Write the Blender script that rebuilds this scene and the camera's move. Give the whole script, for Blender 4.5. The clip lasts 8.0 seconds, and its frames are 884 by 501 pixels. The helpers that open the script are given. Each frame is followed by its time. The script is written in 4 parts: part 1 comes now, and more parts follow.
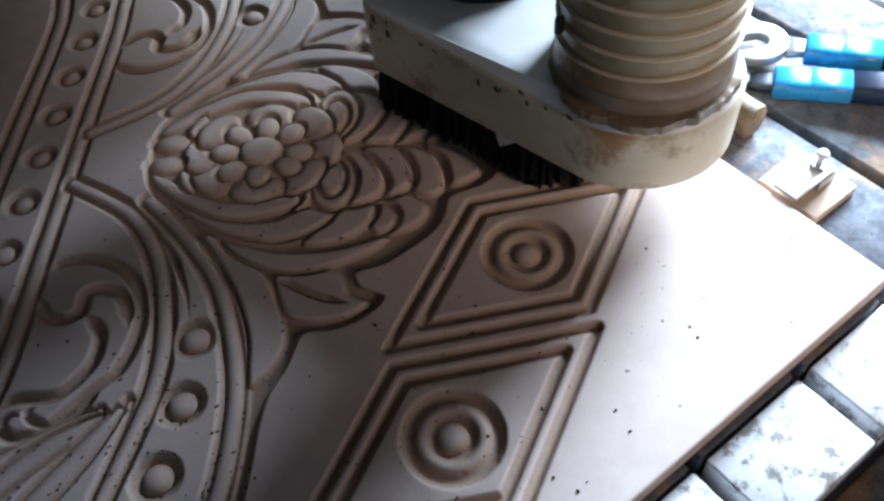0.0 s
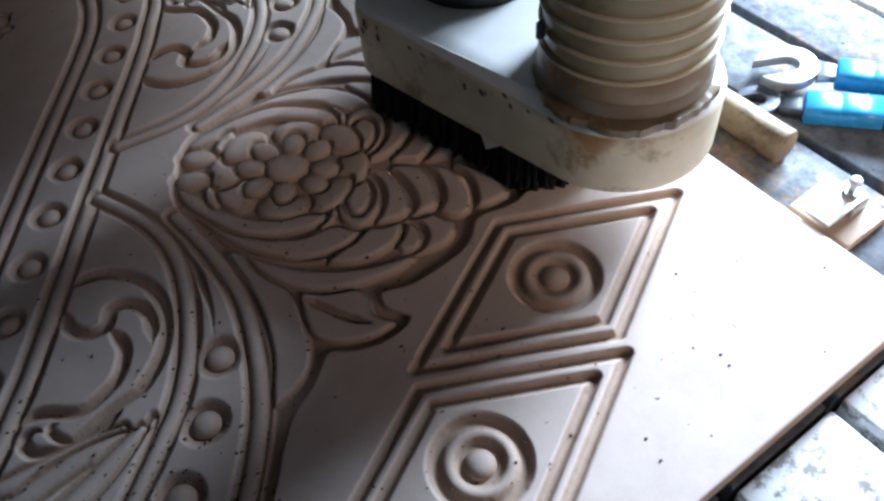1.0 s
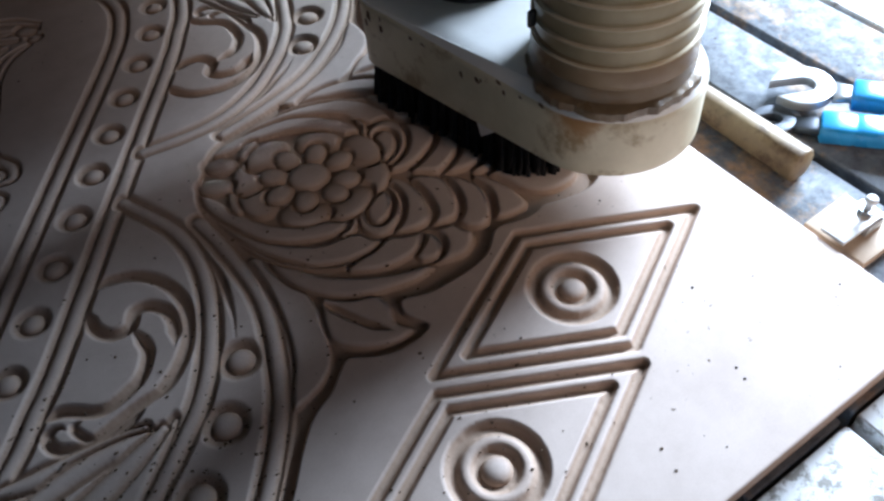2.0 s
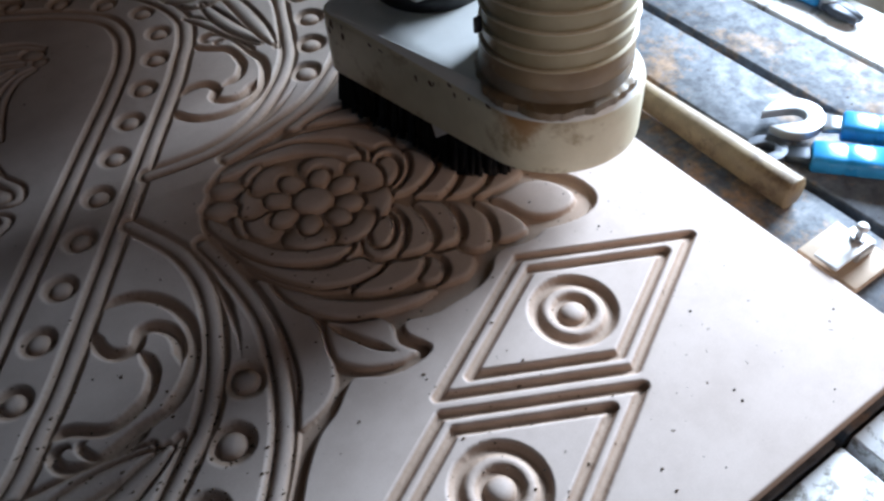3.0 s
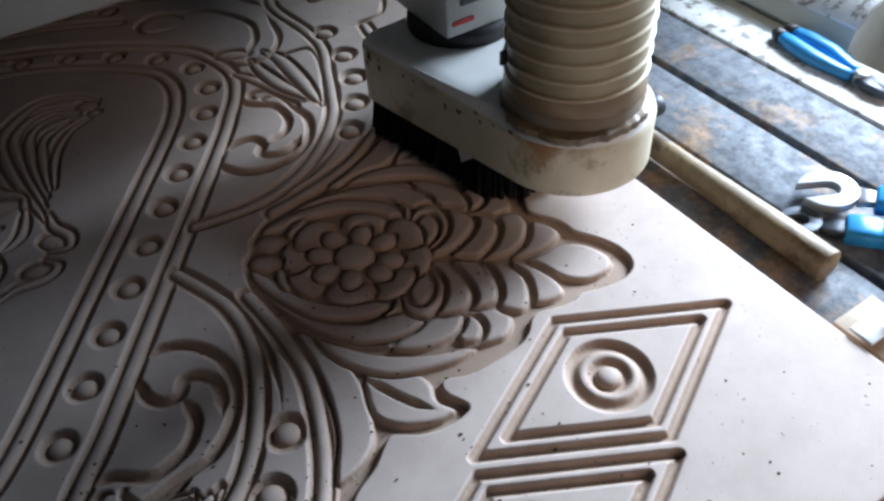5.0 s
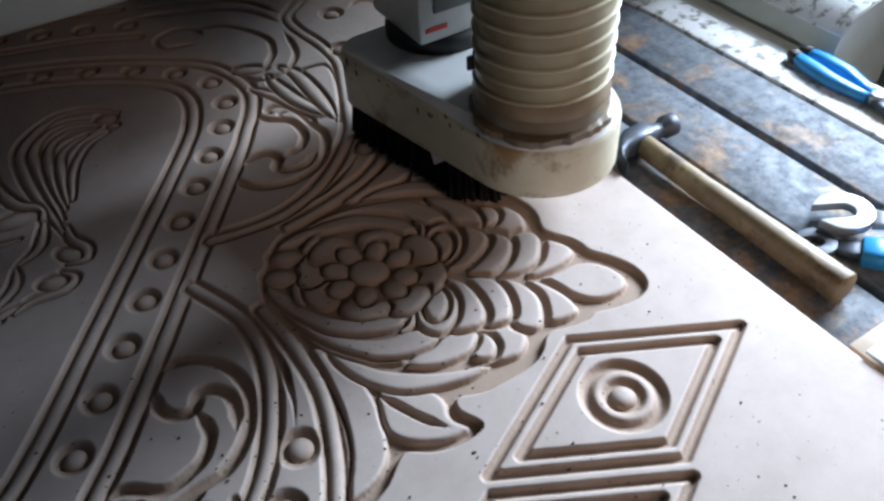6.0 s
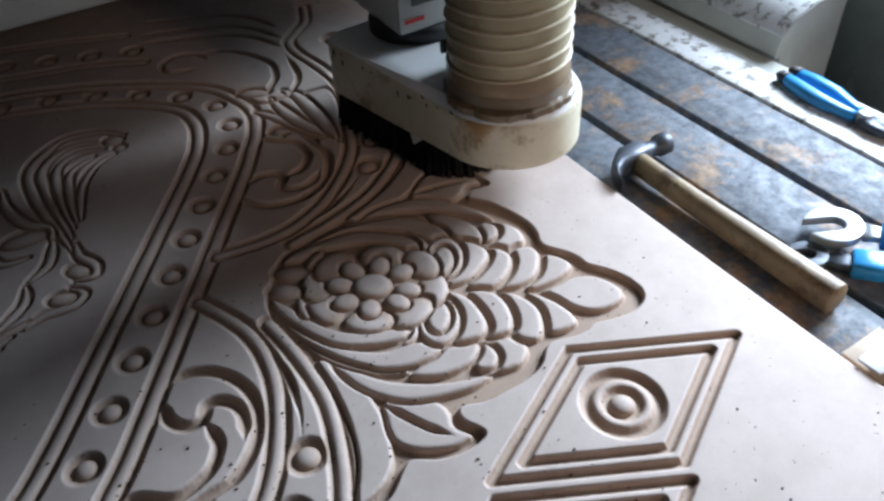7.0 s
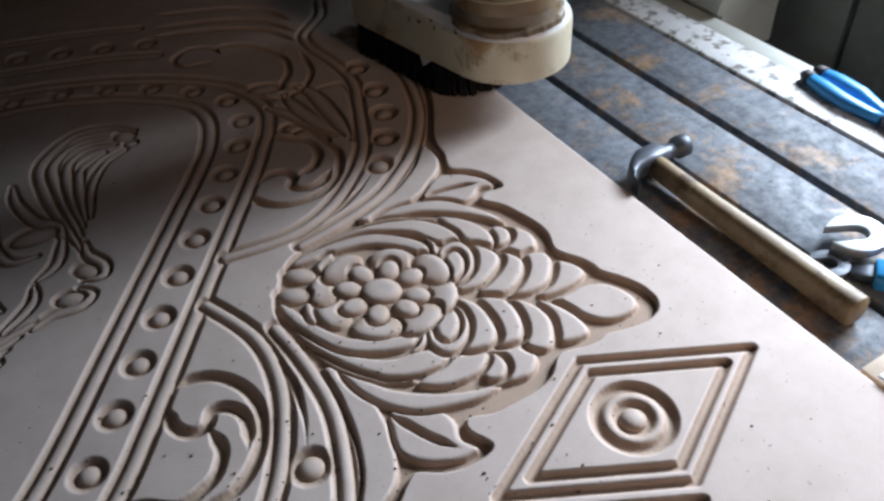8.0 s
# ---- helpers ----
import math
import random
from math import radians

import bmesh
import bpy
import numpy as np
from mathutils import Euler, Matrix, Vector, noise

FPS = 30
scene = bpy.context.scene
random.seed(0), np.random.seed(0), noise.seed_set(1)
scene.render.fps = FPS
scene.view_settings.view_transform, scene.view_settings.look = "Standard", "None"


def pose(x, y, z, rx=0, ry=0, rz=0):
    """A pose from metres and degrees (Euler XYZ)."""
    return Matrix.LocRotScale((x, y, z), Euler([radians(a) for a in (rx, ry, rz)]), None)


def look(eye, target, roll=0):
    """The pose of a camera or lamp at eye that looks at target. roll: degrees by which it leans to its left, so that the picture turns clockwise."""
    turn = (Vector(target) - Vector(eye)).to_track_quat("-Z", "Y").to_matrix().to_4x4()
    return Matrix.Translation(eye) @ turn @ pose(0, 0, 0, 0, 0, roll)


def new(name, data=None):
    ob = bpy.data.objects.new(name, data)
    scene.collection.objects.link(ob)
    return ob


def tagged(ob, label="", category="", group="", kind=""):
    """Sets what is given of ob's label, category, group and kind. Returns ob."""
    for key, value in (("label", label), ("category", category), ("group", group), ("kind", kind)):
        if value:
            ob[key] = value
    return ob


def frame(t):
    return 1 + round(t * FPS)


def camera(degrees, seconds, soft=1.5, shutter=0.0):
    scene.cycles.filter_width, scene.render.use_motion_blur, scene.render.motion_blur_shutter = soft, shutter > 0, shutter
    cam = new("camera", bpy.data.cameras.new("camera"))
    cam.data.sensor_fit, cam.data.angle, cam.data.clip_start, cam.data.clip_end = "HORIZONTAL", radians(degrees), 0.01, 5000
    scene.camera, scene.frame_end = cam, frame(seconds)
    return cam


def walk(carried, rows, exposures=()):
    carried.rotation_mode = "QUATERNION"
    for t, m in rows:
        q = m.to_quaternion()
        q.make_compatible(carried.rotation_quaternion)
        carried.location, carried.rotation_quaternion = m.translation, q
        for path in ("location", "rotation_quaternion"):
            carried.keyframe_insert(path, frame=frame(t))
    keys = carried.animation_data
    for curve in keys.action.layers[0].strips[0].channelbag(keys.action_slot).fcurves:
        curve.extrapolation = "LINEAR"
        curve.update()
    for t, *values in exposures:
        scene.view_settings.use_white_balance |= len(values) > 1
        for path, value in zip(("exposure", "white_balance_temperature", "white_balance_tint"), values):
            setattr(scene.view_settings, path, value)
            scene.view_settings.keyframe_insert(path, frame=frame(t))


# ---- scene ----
# ---- camera ----
cam = camera(58.05, 8.0, soft=2.7)
CAM_ROWS = [
    (0.0, -0.1498, -0.5347, 0.5070, -31.85, 37.66, -7.17),
    (0.5, -0.1568, -0.5259, 0.5070, -32.00, 38.58, -6.26),
    (1.0, -0.1565, -0.5194, 0.5082, -31.00, 38.65, -6.81),
    (2.5, -0.1796, -0.5257, 0.5159, -30.86, 41.07, -5.38),
    (3.0, -0.1867, -0.5253, 0.5204, -31.94, 41.87, -4.56),
    (3.5, -0.2032, -0.5253, 0.5157, -29.79, 41.94, -4.18),
    (4.0, -0.2074, -0.5226, 0.5206, -29.02, 41.81, -4.32),
    (4.5, -0.2017, -0.5201, 0.5336, -31.02, 43.85, -3.34),
    (6.0, -0.2078, -0.5140, 0.5439, -29.66, 46.42, -3.46),
    (6.5, -0.2067, -0.5216, 0.5473, -29.93, 47.09, -3.56),
    (7.0, -0.2246, -0.5300, 0.5483, -30.24, 48.34, -3.42),
    (7.5, -0.2181, -0.5264, 0.5535, -29.33, 47.91, -4.27),
    (8.0, -0.2052, -0.5147, 0.5526, -28.35, 47.39, -3.96),
]
EXPOSURES = [(0.0, 0.83, 6150, 10), (1.0, 0.75, 6150, 10), (2.5, 0.47, 6250, 10), (4.0, 0.12, 6350, 10), (6.0, 0.11, 6350, 10), (7.5, 0.10, 6450, 10), (8.0, 0.00, 6750, 12)]


def camera_rows():
    return [(t, pose(x, y, z, 0, 0, yaw) @ pose(0, 0, 0, tilt) @ pose(0, 0, 0, 0, 0, roll))
            for t, x, y, z, yaw, tilt, roll in CAM_ROWS]


walk(cam, camera_rows(), EXPOSURES)

# ---- light ----
BED_Z = -0.020          # top of the machine bed; the panel's top face is z = 0
world = bpy.data.worlds.new("world")
scene.world = world
world.use_nodes = True
wn = world.node_tree
sky = wn.nodes.new("ShaderNodeTexSky")
sky.sky_type, sky.sun_disc = "NISHITA", False
sky.sun_elevation, sky.sun_rotation = radians(40), radians(100)
wn.links.new(sky.outputs[0], wn.nodes["Background"].inputs[0])
wn.nodes["Background"].inputs[1].default_value = 0.10


def area_lamp(name, eye, target, sx, sy, power, colour, spread=180):
    la = bpy.data.lights.new(name, "AREA")
    la.shape, la.size, la.size_y, la.energy, la.color = "RECTANGLE", sx, sy, power, colour
    la.spread = radians(spread)          # narrowed by hand so the light fades across the panel
    ob = new(name, la)
    ob.matrix_world = look(eye, target)
    return ob


# Daylight of two window openings; an added warm fill behind the camera lifts shade
area_lamp("window_light", (1.27, 0.01, 0.51), (0.25, -0.34, 0.0), 0.54, 0.36, 9.0, (0.72, 0.845, 1.0), 68)
area_lamp("far_window_light", (1.27, 0.78, 0.46), (0.13, 0.29, 0.0), 0.24, 0.22, 0.30, (0.76, 0.88, 1.0), 18)
area_lamp("south_fill_light", (0.75, -2.45, 0.9), (0.46, -0.50, 0.0), 0.42, 0.9, 0.62, (1.0, 0.69, 0.48), 28)

# ---- materials ----


def material(name):
    m = bpy.data.materials.new(name)
    m.use_nodes = True
    return m, m.node_tree, m.node_tree.nodes["Principled BSDF"]


def noise_node(nt, scale, detail=4, rough=0.6, coords="Object"):
    tc = nt.nodes.new("ShaderNodeTexCoord")
    n = nt.nodes.new("ShaderNodeTexNoise")
    n.inputs["Scale"].default_value, n.inputs["Detail"].default_value = scale, detail
    n.inputs["Roughness"].default_value = rough
    nt.links.new(tc.outputs[coords], n.inputs["Vector"])
    return n


def ramp(nt, source, stops):
    r = nt.nodes.new("ShaderNodeValToRGB")
    e = r.color_ramp.elements
    while len(e) < len(stops):
        e.new(0.5)
    for k, (p, c) in zip(e, stops):
        k.position = p
        k.color = (*c, 1) if len(c) == 3 else c
    nt.links.new(source, r.inputs[0])
    return r


def mix(nt, fac, a, b, mode="MIX"):
    m = nt.nodes.new("ShaderNodeMix")
    m.data_type, m.blend_type = "RGBA", mode
    for sock, val in ((m.inputs[0], fac), (m.inputs[6], a), (m.inputs[7], b)):
        if isinstance(val, (int, float)):
            sock.default_value = val
        elif isinstance(val, tuple):
            sock.default_value = (*val, 1)
        else:
            nt.links.new(val, sock)
    return m.outputs[2]


def bump(nt, b, height, strength, dist):
    n = nt.nodes.new("ShaderNodeBump")
    n.inputs["Strength"].default_value, n.inputs["Distance"].default_value = strength, dist
    nt.links.new(height, n.inputs["Height"])
    nt.links.new(n.outputs[0], b.inputs["Normal"])


def worn(name, base, dark, rough, metal=0.0, scale=20, spots=None, spot_cut=0.6, spot_scale=12, bump_s=0.15, bump_d=0.001):
    """A surface of two close tones, with a second layer of stains."""
    m, nt, b = material(name)
    n1 = noise_node(nt, scale, 6, 0.65)
    col = ramp(nt, n1.outputs[0], [(0.35, dark), (0.65, base)]).outputs[0]
    if spots:
        n2 = noise_node(nt, spot_scale, 8, 0.7)
        f = ramp(nt, n2.outputs[0], [(spot_cut, (0, 0, 0)), (spot_cut + 0.08, (1, 1, 1))]).outputs[0]
        col = mix(nt, f, col, spots)
    nt.links.new(col, b.inputs["Base Color"])
    rr = ramp(nt, n1.outputs[0], [(0.3, (rough + 0.12,) * 3), (0.7, (max(rough - 0.08, 0.05),) * 3)])
    nt.links.new(rr.outputs[0], b.inputs["Roughness"])
    b.inputs["Metallic"].default_value = metal
    n3 = noise_node(nt, scale * 12, 4)
    bump(nt, b, n3.outputs[0], bump_s, bump_d)
    return m


def mdf_material():
    m, nt, b = material("carved_fibreboard")
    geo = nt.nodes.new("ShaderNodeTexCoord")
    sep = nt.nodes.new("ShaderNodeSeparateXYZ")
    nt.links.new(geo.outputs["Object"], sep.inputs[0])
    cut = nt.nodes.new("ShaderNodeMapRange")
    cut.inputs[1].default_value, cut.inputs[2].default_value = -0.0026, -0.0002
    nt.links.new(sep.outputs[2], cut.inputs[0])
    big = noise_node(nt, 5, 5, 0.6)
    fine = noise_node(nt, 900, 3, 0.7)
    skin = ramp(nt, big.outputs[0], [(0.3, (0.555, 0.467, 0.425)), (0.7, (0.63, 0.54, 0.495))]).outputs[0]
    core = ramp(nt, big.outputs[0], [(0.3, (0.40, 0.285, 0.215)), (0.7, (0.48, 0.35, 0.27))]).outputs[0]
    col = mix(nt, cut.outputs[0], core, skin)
    col = mix(nt, 0.10, col, ramp(nt, fine.outputs[0], [(0.3, (0.2, 0.14, 0.1)), (0.7, (0.9, 0.85, 0.8))]).outputs[0])
    smear = noise_node(nt, 26, 7, 0.7)
    col = mix(nt, 0.5, col, ramp(nt, smear.outputs[0], [(0.36, (0.80, 0.78, 0.76)), (0.60, (1, 1, 1))]).outputs[0], "MULTIPLY")
    crumbs = noise_node(nt, 160, 2, 0.5)
    f = ramp(nt, crumbs.outputs[0], [(0.705, (0, 0, 0)), (0.735, (1, 1, 1))]).outputs[0]
    zone = noise_node(nt, 7, 2)
    fz = ramp(nt, zone.outputs[0], [(0.46, (0, 0, 0)), (0.60, (1, 1, 1))]).outputs[0]
    col = mix(nt, mix(nt, 1.0, f, fz, "MULTIPLY"), col, (0.12, 0.085, 0.06))
    nt.links.new(col, b.inputs["Base Color"])
    b.inputs["Roughness"].default_value = 0.66
    b.inputs["Specular IOR Level"].default_value = 0.25
    bump(nt, b, fine.outputs[0], 0.10, 0.0006)
    return m


MDF = mdf_material()


def bed_material():
    """Scuffed grey steel: mottling, fine pits, scratches across the planks and rusty patches."""
    m, nt, b = material("worn_bed_steel")
    big, mid, fine = noise_node(nt, 9, 8, 0.72), noise_node(nt, 55, 6, 0.7), noise_node(nt, 260, 4, 0.7)
    col = ramp(nt, big.outputs[0], [(0.36, (0.07, 0.082, 0.10)), (0.62, (0.125, 0.148, 0.185))]).outputs[0]
    col = mix(nt, 0.45, col, ramp(nt, mid.outputs[0], [(0.38, (0.05, 0.055, 0.065)), (0.52, (0.14, 0.16, 0.185)), (0.68, (0.24, 0.26, 0.28))]).outputs[0])
    rust = ramp(nt, noise_node(nt, 8, 10, 0.75).outputs[0], [(0.515, (0, 0, 0)), (0.60, (0.9, 0.9, 0.9))]).outputs[0]
    col = mix(nt, rust, col, ramp(nt, mid.outputs[0], [(0.4, (0.20, 0.135, 0.085)), (0.6, (0.36, 0.235, 0.14))]).outputs[0])
    pits = ramp(nt, fine.outputs[0], [(0.66, (0, 0, 0)), (0.72, (0.8, 0.8, 0.8))]).outputs[0]
    col = mix(nt, pits, col, (0.04, 0.04, 0.045))
    nt.links.new(col, b.inputs["Base Color"])
    nt.links.new(ramp(nt, mid.outputs[0], [(0.35, (0.78, 0.78, 0.78)), (0.65, (0.55, 0.55, 0.55))]).outputs[0], b.inputs["Roughness"])
    b.inputs["Specular IOR Level"].default_value = 0.35
    bump(nt, b, mid.outputs[0], 0.35, 0.003)
    return m


BED_STEEL = bed_material()
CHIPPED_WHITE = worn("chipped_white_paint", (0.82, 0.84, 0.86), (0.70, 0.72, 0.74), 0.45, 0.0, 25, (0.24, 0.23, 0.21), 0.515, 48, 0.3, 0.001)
PALE_GREY = worn("dusty_pale_grey_paint", (0.62, 0.64, 0.60), (0.52, 0.54, 0.50), 0.5, 0.0, 12, (0.25, 0.23, 0.2), 0.66, 20)


def cream_material():
    """Cream plastic with smudges, and one rusty run at the shoe's rounded corner."""
    m, nt, b = material("cream_painted_plastic")
    n1 = noise_node(nt, 16, 6, 0.65)
    col = ramp(nt, n1.outputs[0], [(0.35, (0.60, 0.56, 0.42)), (0.65, (0.72, 0.68, 0.53))]).outputs[0]
    n2 = noise_node(nt, 20, 8, 0.7)
    f = ramp(nt, n2.outputs[0], [(0.54, (0, 0, 0)), (0.64, (0.85, 0.85, 0.85))]).outputs[0]
    col = mix(nt, f, col, (0.34, 0.27, 0.16))
    tc = nt.nodes.new("ShaderNodeTexCoord")
    mp = nt.nodes.new("ShaderNodeMapping")
    mp.inputs["Location"].default_value = (-0.020, 0.088, -0.080)
    mp.inputs["Scale"].default_value = (1, 1, 0.7)
    mp.vector_type = "POINT"
    nt.links.new(tc.outputs["Object"], mp.inputs[0])
    ln = nt.nodes.new("ShaderNodeVectorMath")
    ln.operation = "LENGTH"
    nt.links.new(mp.outputs[0], ln.inputs[0])
    add = nt.nodes.new("ShaderNodeMath")
    add.operation = "MULTIPLY_ADD"
    nt.links.new(noise_node(nt, 60, 5, 0.7).outputs[0], add.inputs[0])
    add.inputs[1].default_value = 0.03
    nt.links.new(ln.outputs["Value"], add.inputs[2])
    run = ramp(nt, add.outputs[0], [(0.030, (0.9, 0.9, 0.9)), (0.042, (0, 0, 0))]).outputs[0]
    col = mix(nt, run, col, (0.33, 0.17, 0.05))
    nt.links.new(col, b.inputs["Base Color"])
    b.inputs["Roughness"].default_value = 0.42
    bump(nt, b, noise_node(nt, 200, 4).outputs[0], 0.12, 0.001)
    return m


CREAM = cream_material()
# Whitened to carry window light that the lamps leave off the shoe's top.
LIT_TOP = worn("window_lit_plastic_top", (0.84, 0.86, 0.86), (0.75, 0.77, 0.77), 0.38, 0.0, 16, None)
HOSE = worn("yellowed_hose_plastic", (0.42, 0.37, 0.235), (0.29, 0.24, 0.145), 0.34, 0.0, 11, (0.20, 0.15, 0.09), 0.60, 16, 0.1, 0.001)
# Paler than the hose, so that highlights on the crests sit in the colour.
LIT_RIB = worn("highlit_hose_rib", (0.76, 0.71, 0.57), (0.60, 0.53, 0.38), 0.28, 0.0, 30, None, 0.6, 12, 0.1, 0.0005)
CUFF = worn("browned_hose_cuff", (0.30, 0.225, 0.135), (0.21, 0.145, 0.085), 0.36, 0.0, 14, (0.38, 0.31, 0.20), 0.60, 24, 0.15, 0.001)
TAPE = worn("grey_sealing_tape", (0.25, 0.225, 0.185), (0.20, 0.145, 0.09), 0.34, 0.0, 16, (0.24, 0.165, 0.09), 0.52, 14, 0.2, 0.001)
GLUE = worn("brown_glue", (0.22, 0.165, 0.105), (0.13, 0.095, 0.06), 0.3, 0.0, 40, (0.42, 0.33, 0.2), 0.6, 50, 0.3, 0.001)
BLACK = worn("black_brush", (0.009, 0.0085, 0.010), (0.005, 0.005, 0.006), 0.95, 0.0, 60)
BLACK_RUBBER = worn("black_rubber", (0.03, 0.03, 0.033), (0.018, 0.018, 0.02), 0.55, 0.0, 30)
GREY_PAINT = worn("grey_white_enamel", (0.56, 0.57, 0.55), (0.47, 0.47, 0.45), 0.35, 0.0, 10)
DARK_GREY = worn("dark_grey_window", (0.12, 0.125, 0.12), (0.09, 0.09, 0.09), 0.4, 0.0, 10)
RED = worn("red_print", (0.55, 0.04, 0.04), (0.5, 0.03, 0.03), 0.5, 0.0, 10)
WHITE_LABEL = worn("white_label", (0.75, 0.75, 0.74), (0.7, 0.7, 0.69), 0.5, 0.0, 10)
HANDLE_WOOD = worn("hammer_handle_wood", (0.29, 0.22, 0.125), (0.17, 0.12, 0.068), 0.5, 0.0, 26, (0.11, 0.072, 0.042), 0.55, 20)
TOOL_STEEL = worn("dark_tool_steel", (0.085, 0.10, 0.125), (0.045, 0.055, 0.07), 0.5, 0.4, 24)
BRIGHT_STEEL = worn("bright_steel", (0.48, 0.50, 0.53), (0.36, 0.38, 0.40), 0.45, 0.6, 20)
BLUE_GRIP = worn("blue_plastic_grip", (0.035, 0.31, 0.66), (0.025, 0.25, 0.56), 0.3, 0.0, 20)
# Navy copy of the grip blue, with shade put into the colour.
SHADED_GRIP = worn("shaded_grip_plastic", (0.012, 0.03, 0.075), (0.008, 0.02, 0.05), 0.45, 0.0, 20)
PLY = worn("raw_plywood", (0.54, 0.43, 0.33), (0.44, 0.34, 0.25), 0.7, 0.0, 25, (0.25, 0.17, 0.1), 0.68, 40)
CONCRETE = worn("workshop_floor", (0.20, 0.18, 0.16), (0.13, 0.12, 0.11), 0.8, 0.0, 3, (0.3, 0.26, 0.2), 0.65, 6)
WALL = worn("workshop_wall", (0.20, 0.16, 0.115), (0.14, 0.11, 0.08), 0.85, 0.0, 2, (0.22, 0.2, 0.16), 0.62, 4)
DARK_WOOD = worn("dark_plank", (0.30, 0.30, 0.27), (0.19, 0.19, 0.165), 0.6, 0.0, 6, (0.30, 0.29, 0.25), 0.60, 14)
# Pale, barely metallic tone puts the metal's glare into its colour.
GLARE_STEEL = worn("glare_pale_steel", (0.80, 0.81, 0.82), (0.66, 0.67, 0.68), 0.5, 0.2, 60)
PINK = worn("pink_plastic", (0.62, 0.10, 0.16), (0.5, 0.07, 0.12), 0.4, 0.0, 10)
CHIP = worn("torn_fibre", (0.17, 0.115, 0.075), (0.09, 0.06, 0.04), 0.85, 0.0, 200)
CRUMB = worn("dark_crumb", (0.06, 0.045, 0.035), (0.03, 0.025, 0.02), 0.8, 0.0, 90)

# ---- mesh helpers ----


def part(name, bm, mat, parent=None, label="", smooth=True):
    me = bpy.data.meshes.new(name)
    bm.normal_update()
    bm.to_mesh(me)
    bm.free()
    for p in me.polygons:
        p.use_smooth = True
    if not smooth:
        me.set_sharp_from_angle(angle=radians(32))
    me.materials.append(mat)
    ob = new(name, me)
    if parent:
        ob.parent = parent
    if label:
        ob["label"] = label
    return ob


def empty(name, m, label, category, group="", kind=""):
    ob = new(name)
    ob.empty_display_size = 0.05
    ob.matrix_basis = m
    return tagged(ob, label, category, group, kind)


def box_bm(x0, x1, y0, y1, z0, z1, bev=0.0, seg=2):
    bm = bmesh.new()
    bmesh.ops.create_cube(bm, size=1.0)
    bmesh.ops.scale(bm, vec=(x1 - x0, y1 - y0, z1 - z0), verts=bm.verts)
    bmesh.ops.translate(bm, vec=((x0 + x1) / 2, (y0 + y1) / 2, (z0 + z1) / 2), verts=bm.verts)
    if bev:
        bmesh.ops.bevel(bm, geom=bm.edges[:], offset=bev, segments=seg, profile=0.5, affect="EDGES")
    return bm


def lathe_bm(profile, n=48, caps=True, centre=(0, 0)):
    """Rings (radius, z) turned round the z axis."""
    bm = bmesh.new()
    rings = []
    for r, z in profile:
        rings.append([bm.verts.new((centre[0] + r * math.cos(2 * math.pi * k / n), centre[1] + r * math.sin(2 * math.pi * k / n), z)) for k in range(n)])
    for a, b in zip(rings, rings[1:]):
        for k in range(n):
            bm.faces.new((a[k], a[(k + 1) % n], b[(k + 1) % n], b[k]))
    if caps:
        bm.faces.new(rings[0][::-1])
        bm.faces.new(rings[-1])
    return bm


def prism_bm(outline, z0, z1, bev=0.0, seg=2):
    """An upright prism over an outline in x and y."""
    bm = bmesh.new()
    lo = [bm.verts.new((x, y, z0)) for x, y in outline]
    hi = [bm.verts.new((x, y, z1)) for x, y in outline]
    n = len(outline)
    bm.faces.new(lo[::-1])
    bm.faces.new(hi)
    for k in range(n):
        bm.faces.new((lo[k], lo[(k + 1) % n], hi[(k + 1) % n], hi[k]))
    bmesh.ops.recalc_face_normals(bm, faces=bm.faces)
    if bev:
        rim = [e for e in bm.edges if abs(e.verts[0].co.z - e.verts[1].co.z) < 1e-6]
        bmesh.ops.bevel(bm, geom=rim, offset=bev, segments=seg, profile=0.5, affect="EDGES")
    return bm


def loft_bm(sections, n=20):
    """A body along x through sections (x, cy, cz, ry, rz, power): squircle cross-sections."""
    bm = bmesh.new()
    rings = []
    for x, cy, cz, ry, rz, pw in sections:
        ring = []
        for k in range(n):
            a = 2 * math.pi * k / n
            c, s = math.cos(a), math.sin(a)
            ring.append(bm.verts.new((x, cy + ry * math.copysign(abs(c) ** (2 / pw), c), cz + rz * math.copysign(abs(s) ** (2 / pw), s))))
        rings.append(ring)
    for a, b in zip(rings, rings[1:]):
        for k in range(n):
            bm.faces.new((a[k], a[(k + 1) % n], b[(k + 1) % n], b[k]))
    bm.faces.new(rings[0][::-1])
    bm.faces.new(rings[-1])
    bmesh.ops.recalc_face_normals(bm, faces=bm.faces)
    return bm


def spline(pts, n=10, closed=False):
    """A smooth line through a few points."""
    p = np.array(pts, float)
    m = len(p)
    out = []
    for i in range(m if closed else m - 1):
        if closed:
            a, b, c, e = p[(i - 1) % m], p[i], p[(i + 1) % m], p[(i + 2) % m]
        else:
            a, b, c, e = p[max(i - 1, 0)], p[i], p[i + 1], p[min(i + 2, m - 1)]
        for t in np.linspace(0, 1, n, endpoint=False):
            out.append(0.5 * (2 * b + (c - a) * t + (2 * a - 5 * b + 4 * c - e) * t * t + (3 * b - a - 3 * c + e) * t ** 3))
    if not closed:
        out.append(p[-1])
    return np.array(out)


# ---- the carved panel ----
PHI = radians(-35.5)              # the ornament's axis lies aslant on the panel
PANEL_X0, PANEL_X1, PANEL_Y0, PANEL_Y1 = -1.05, 0.297, -0.441, 1.50


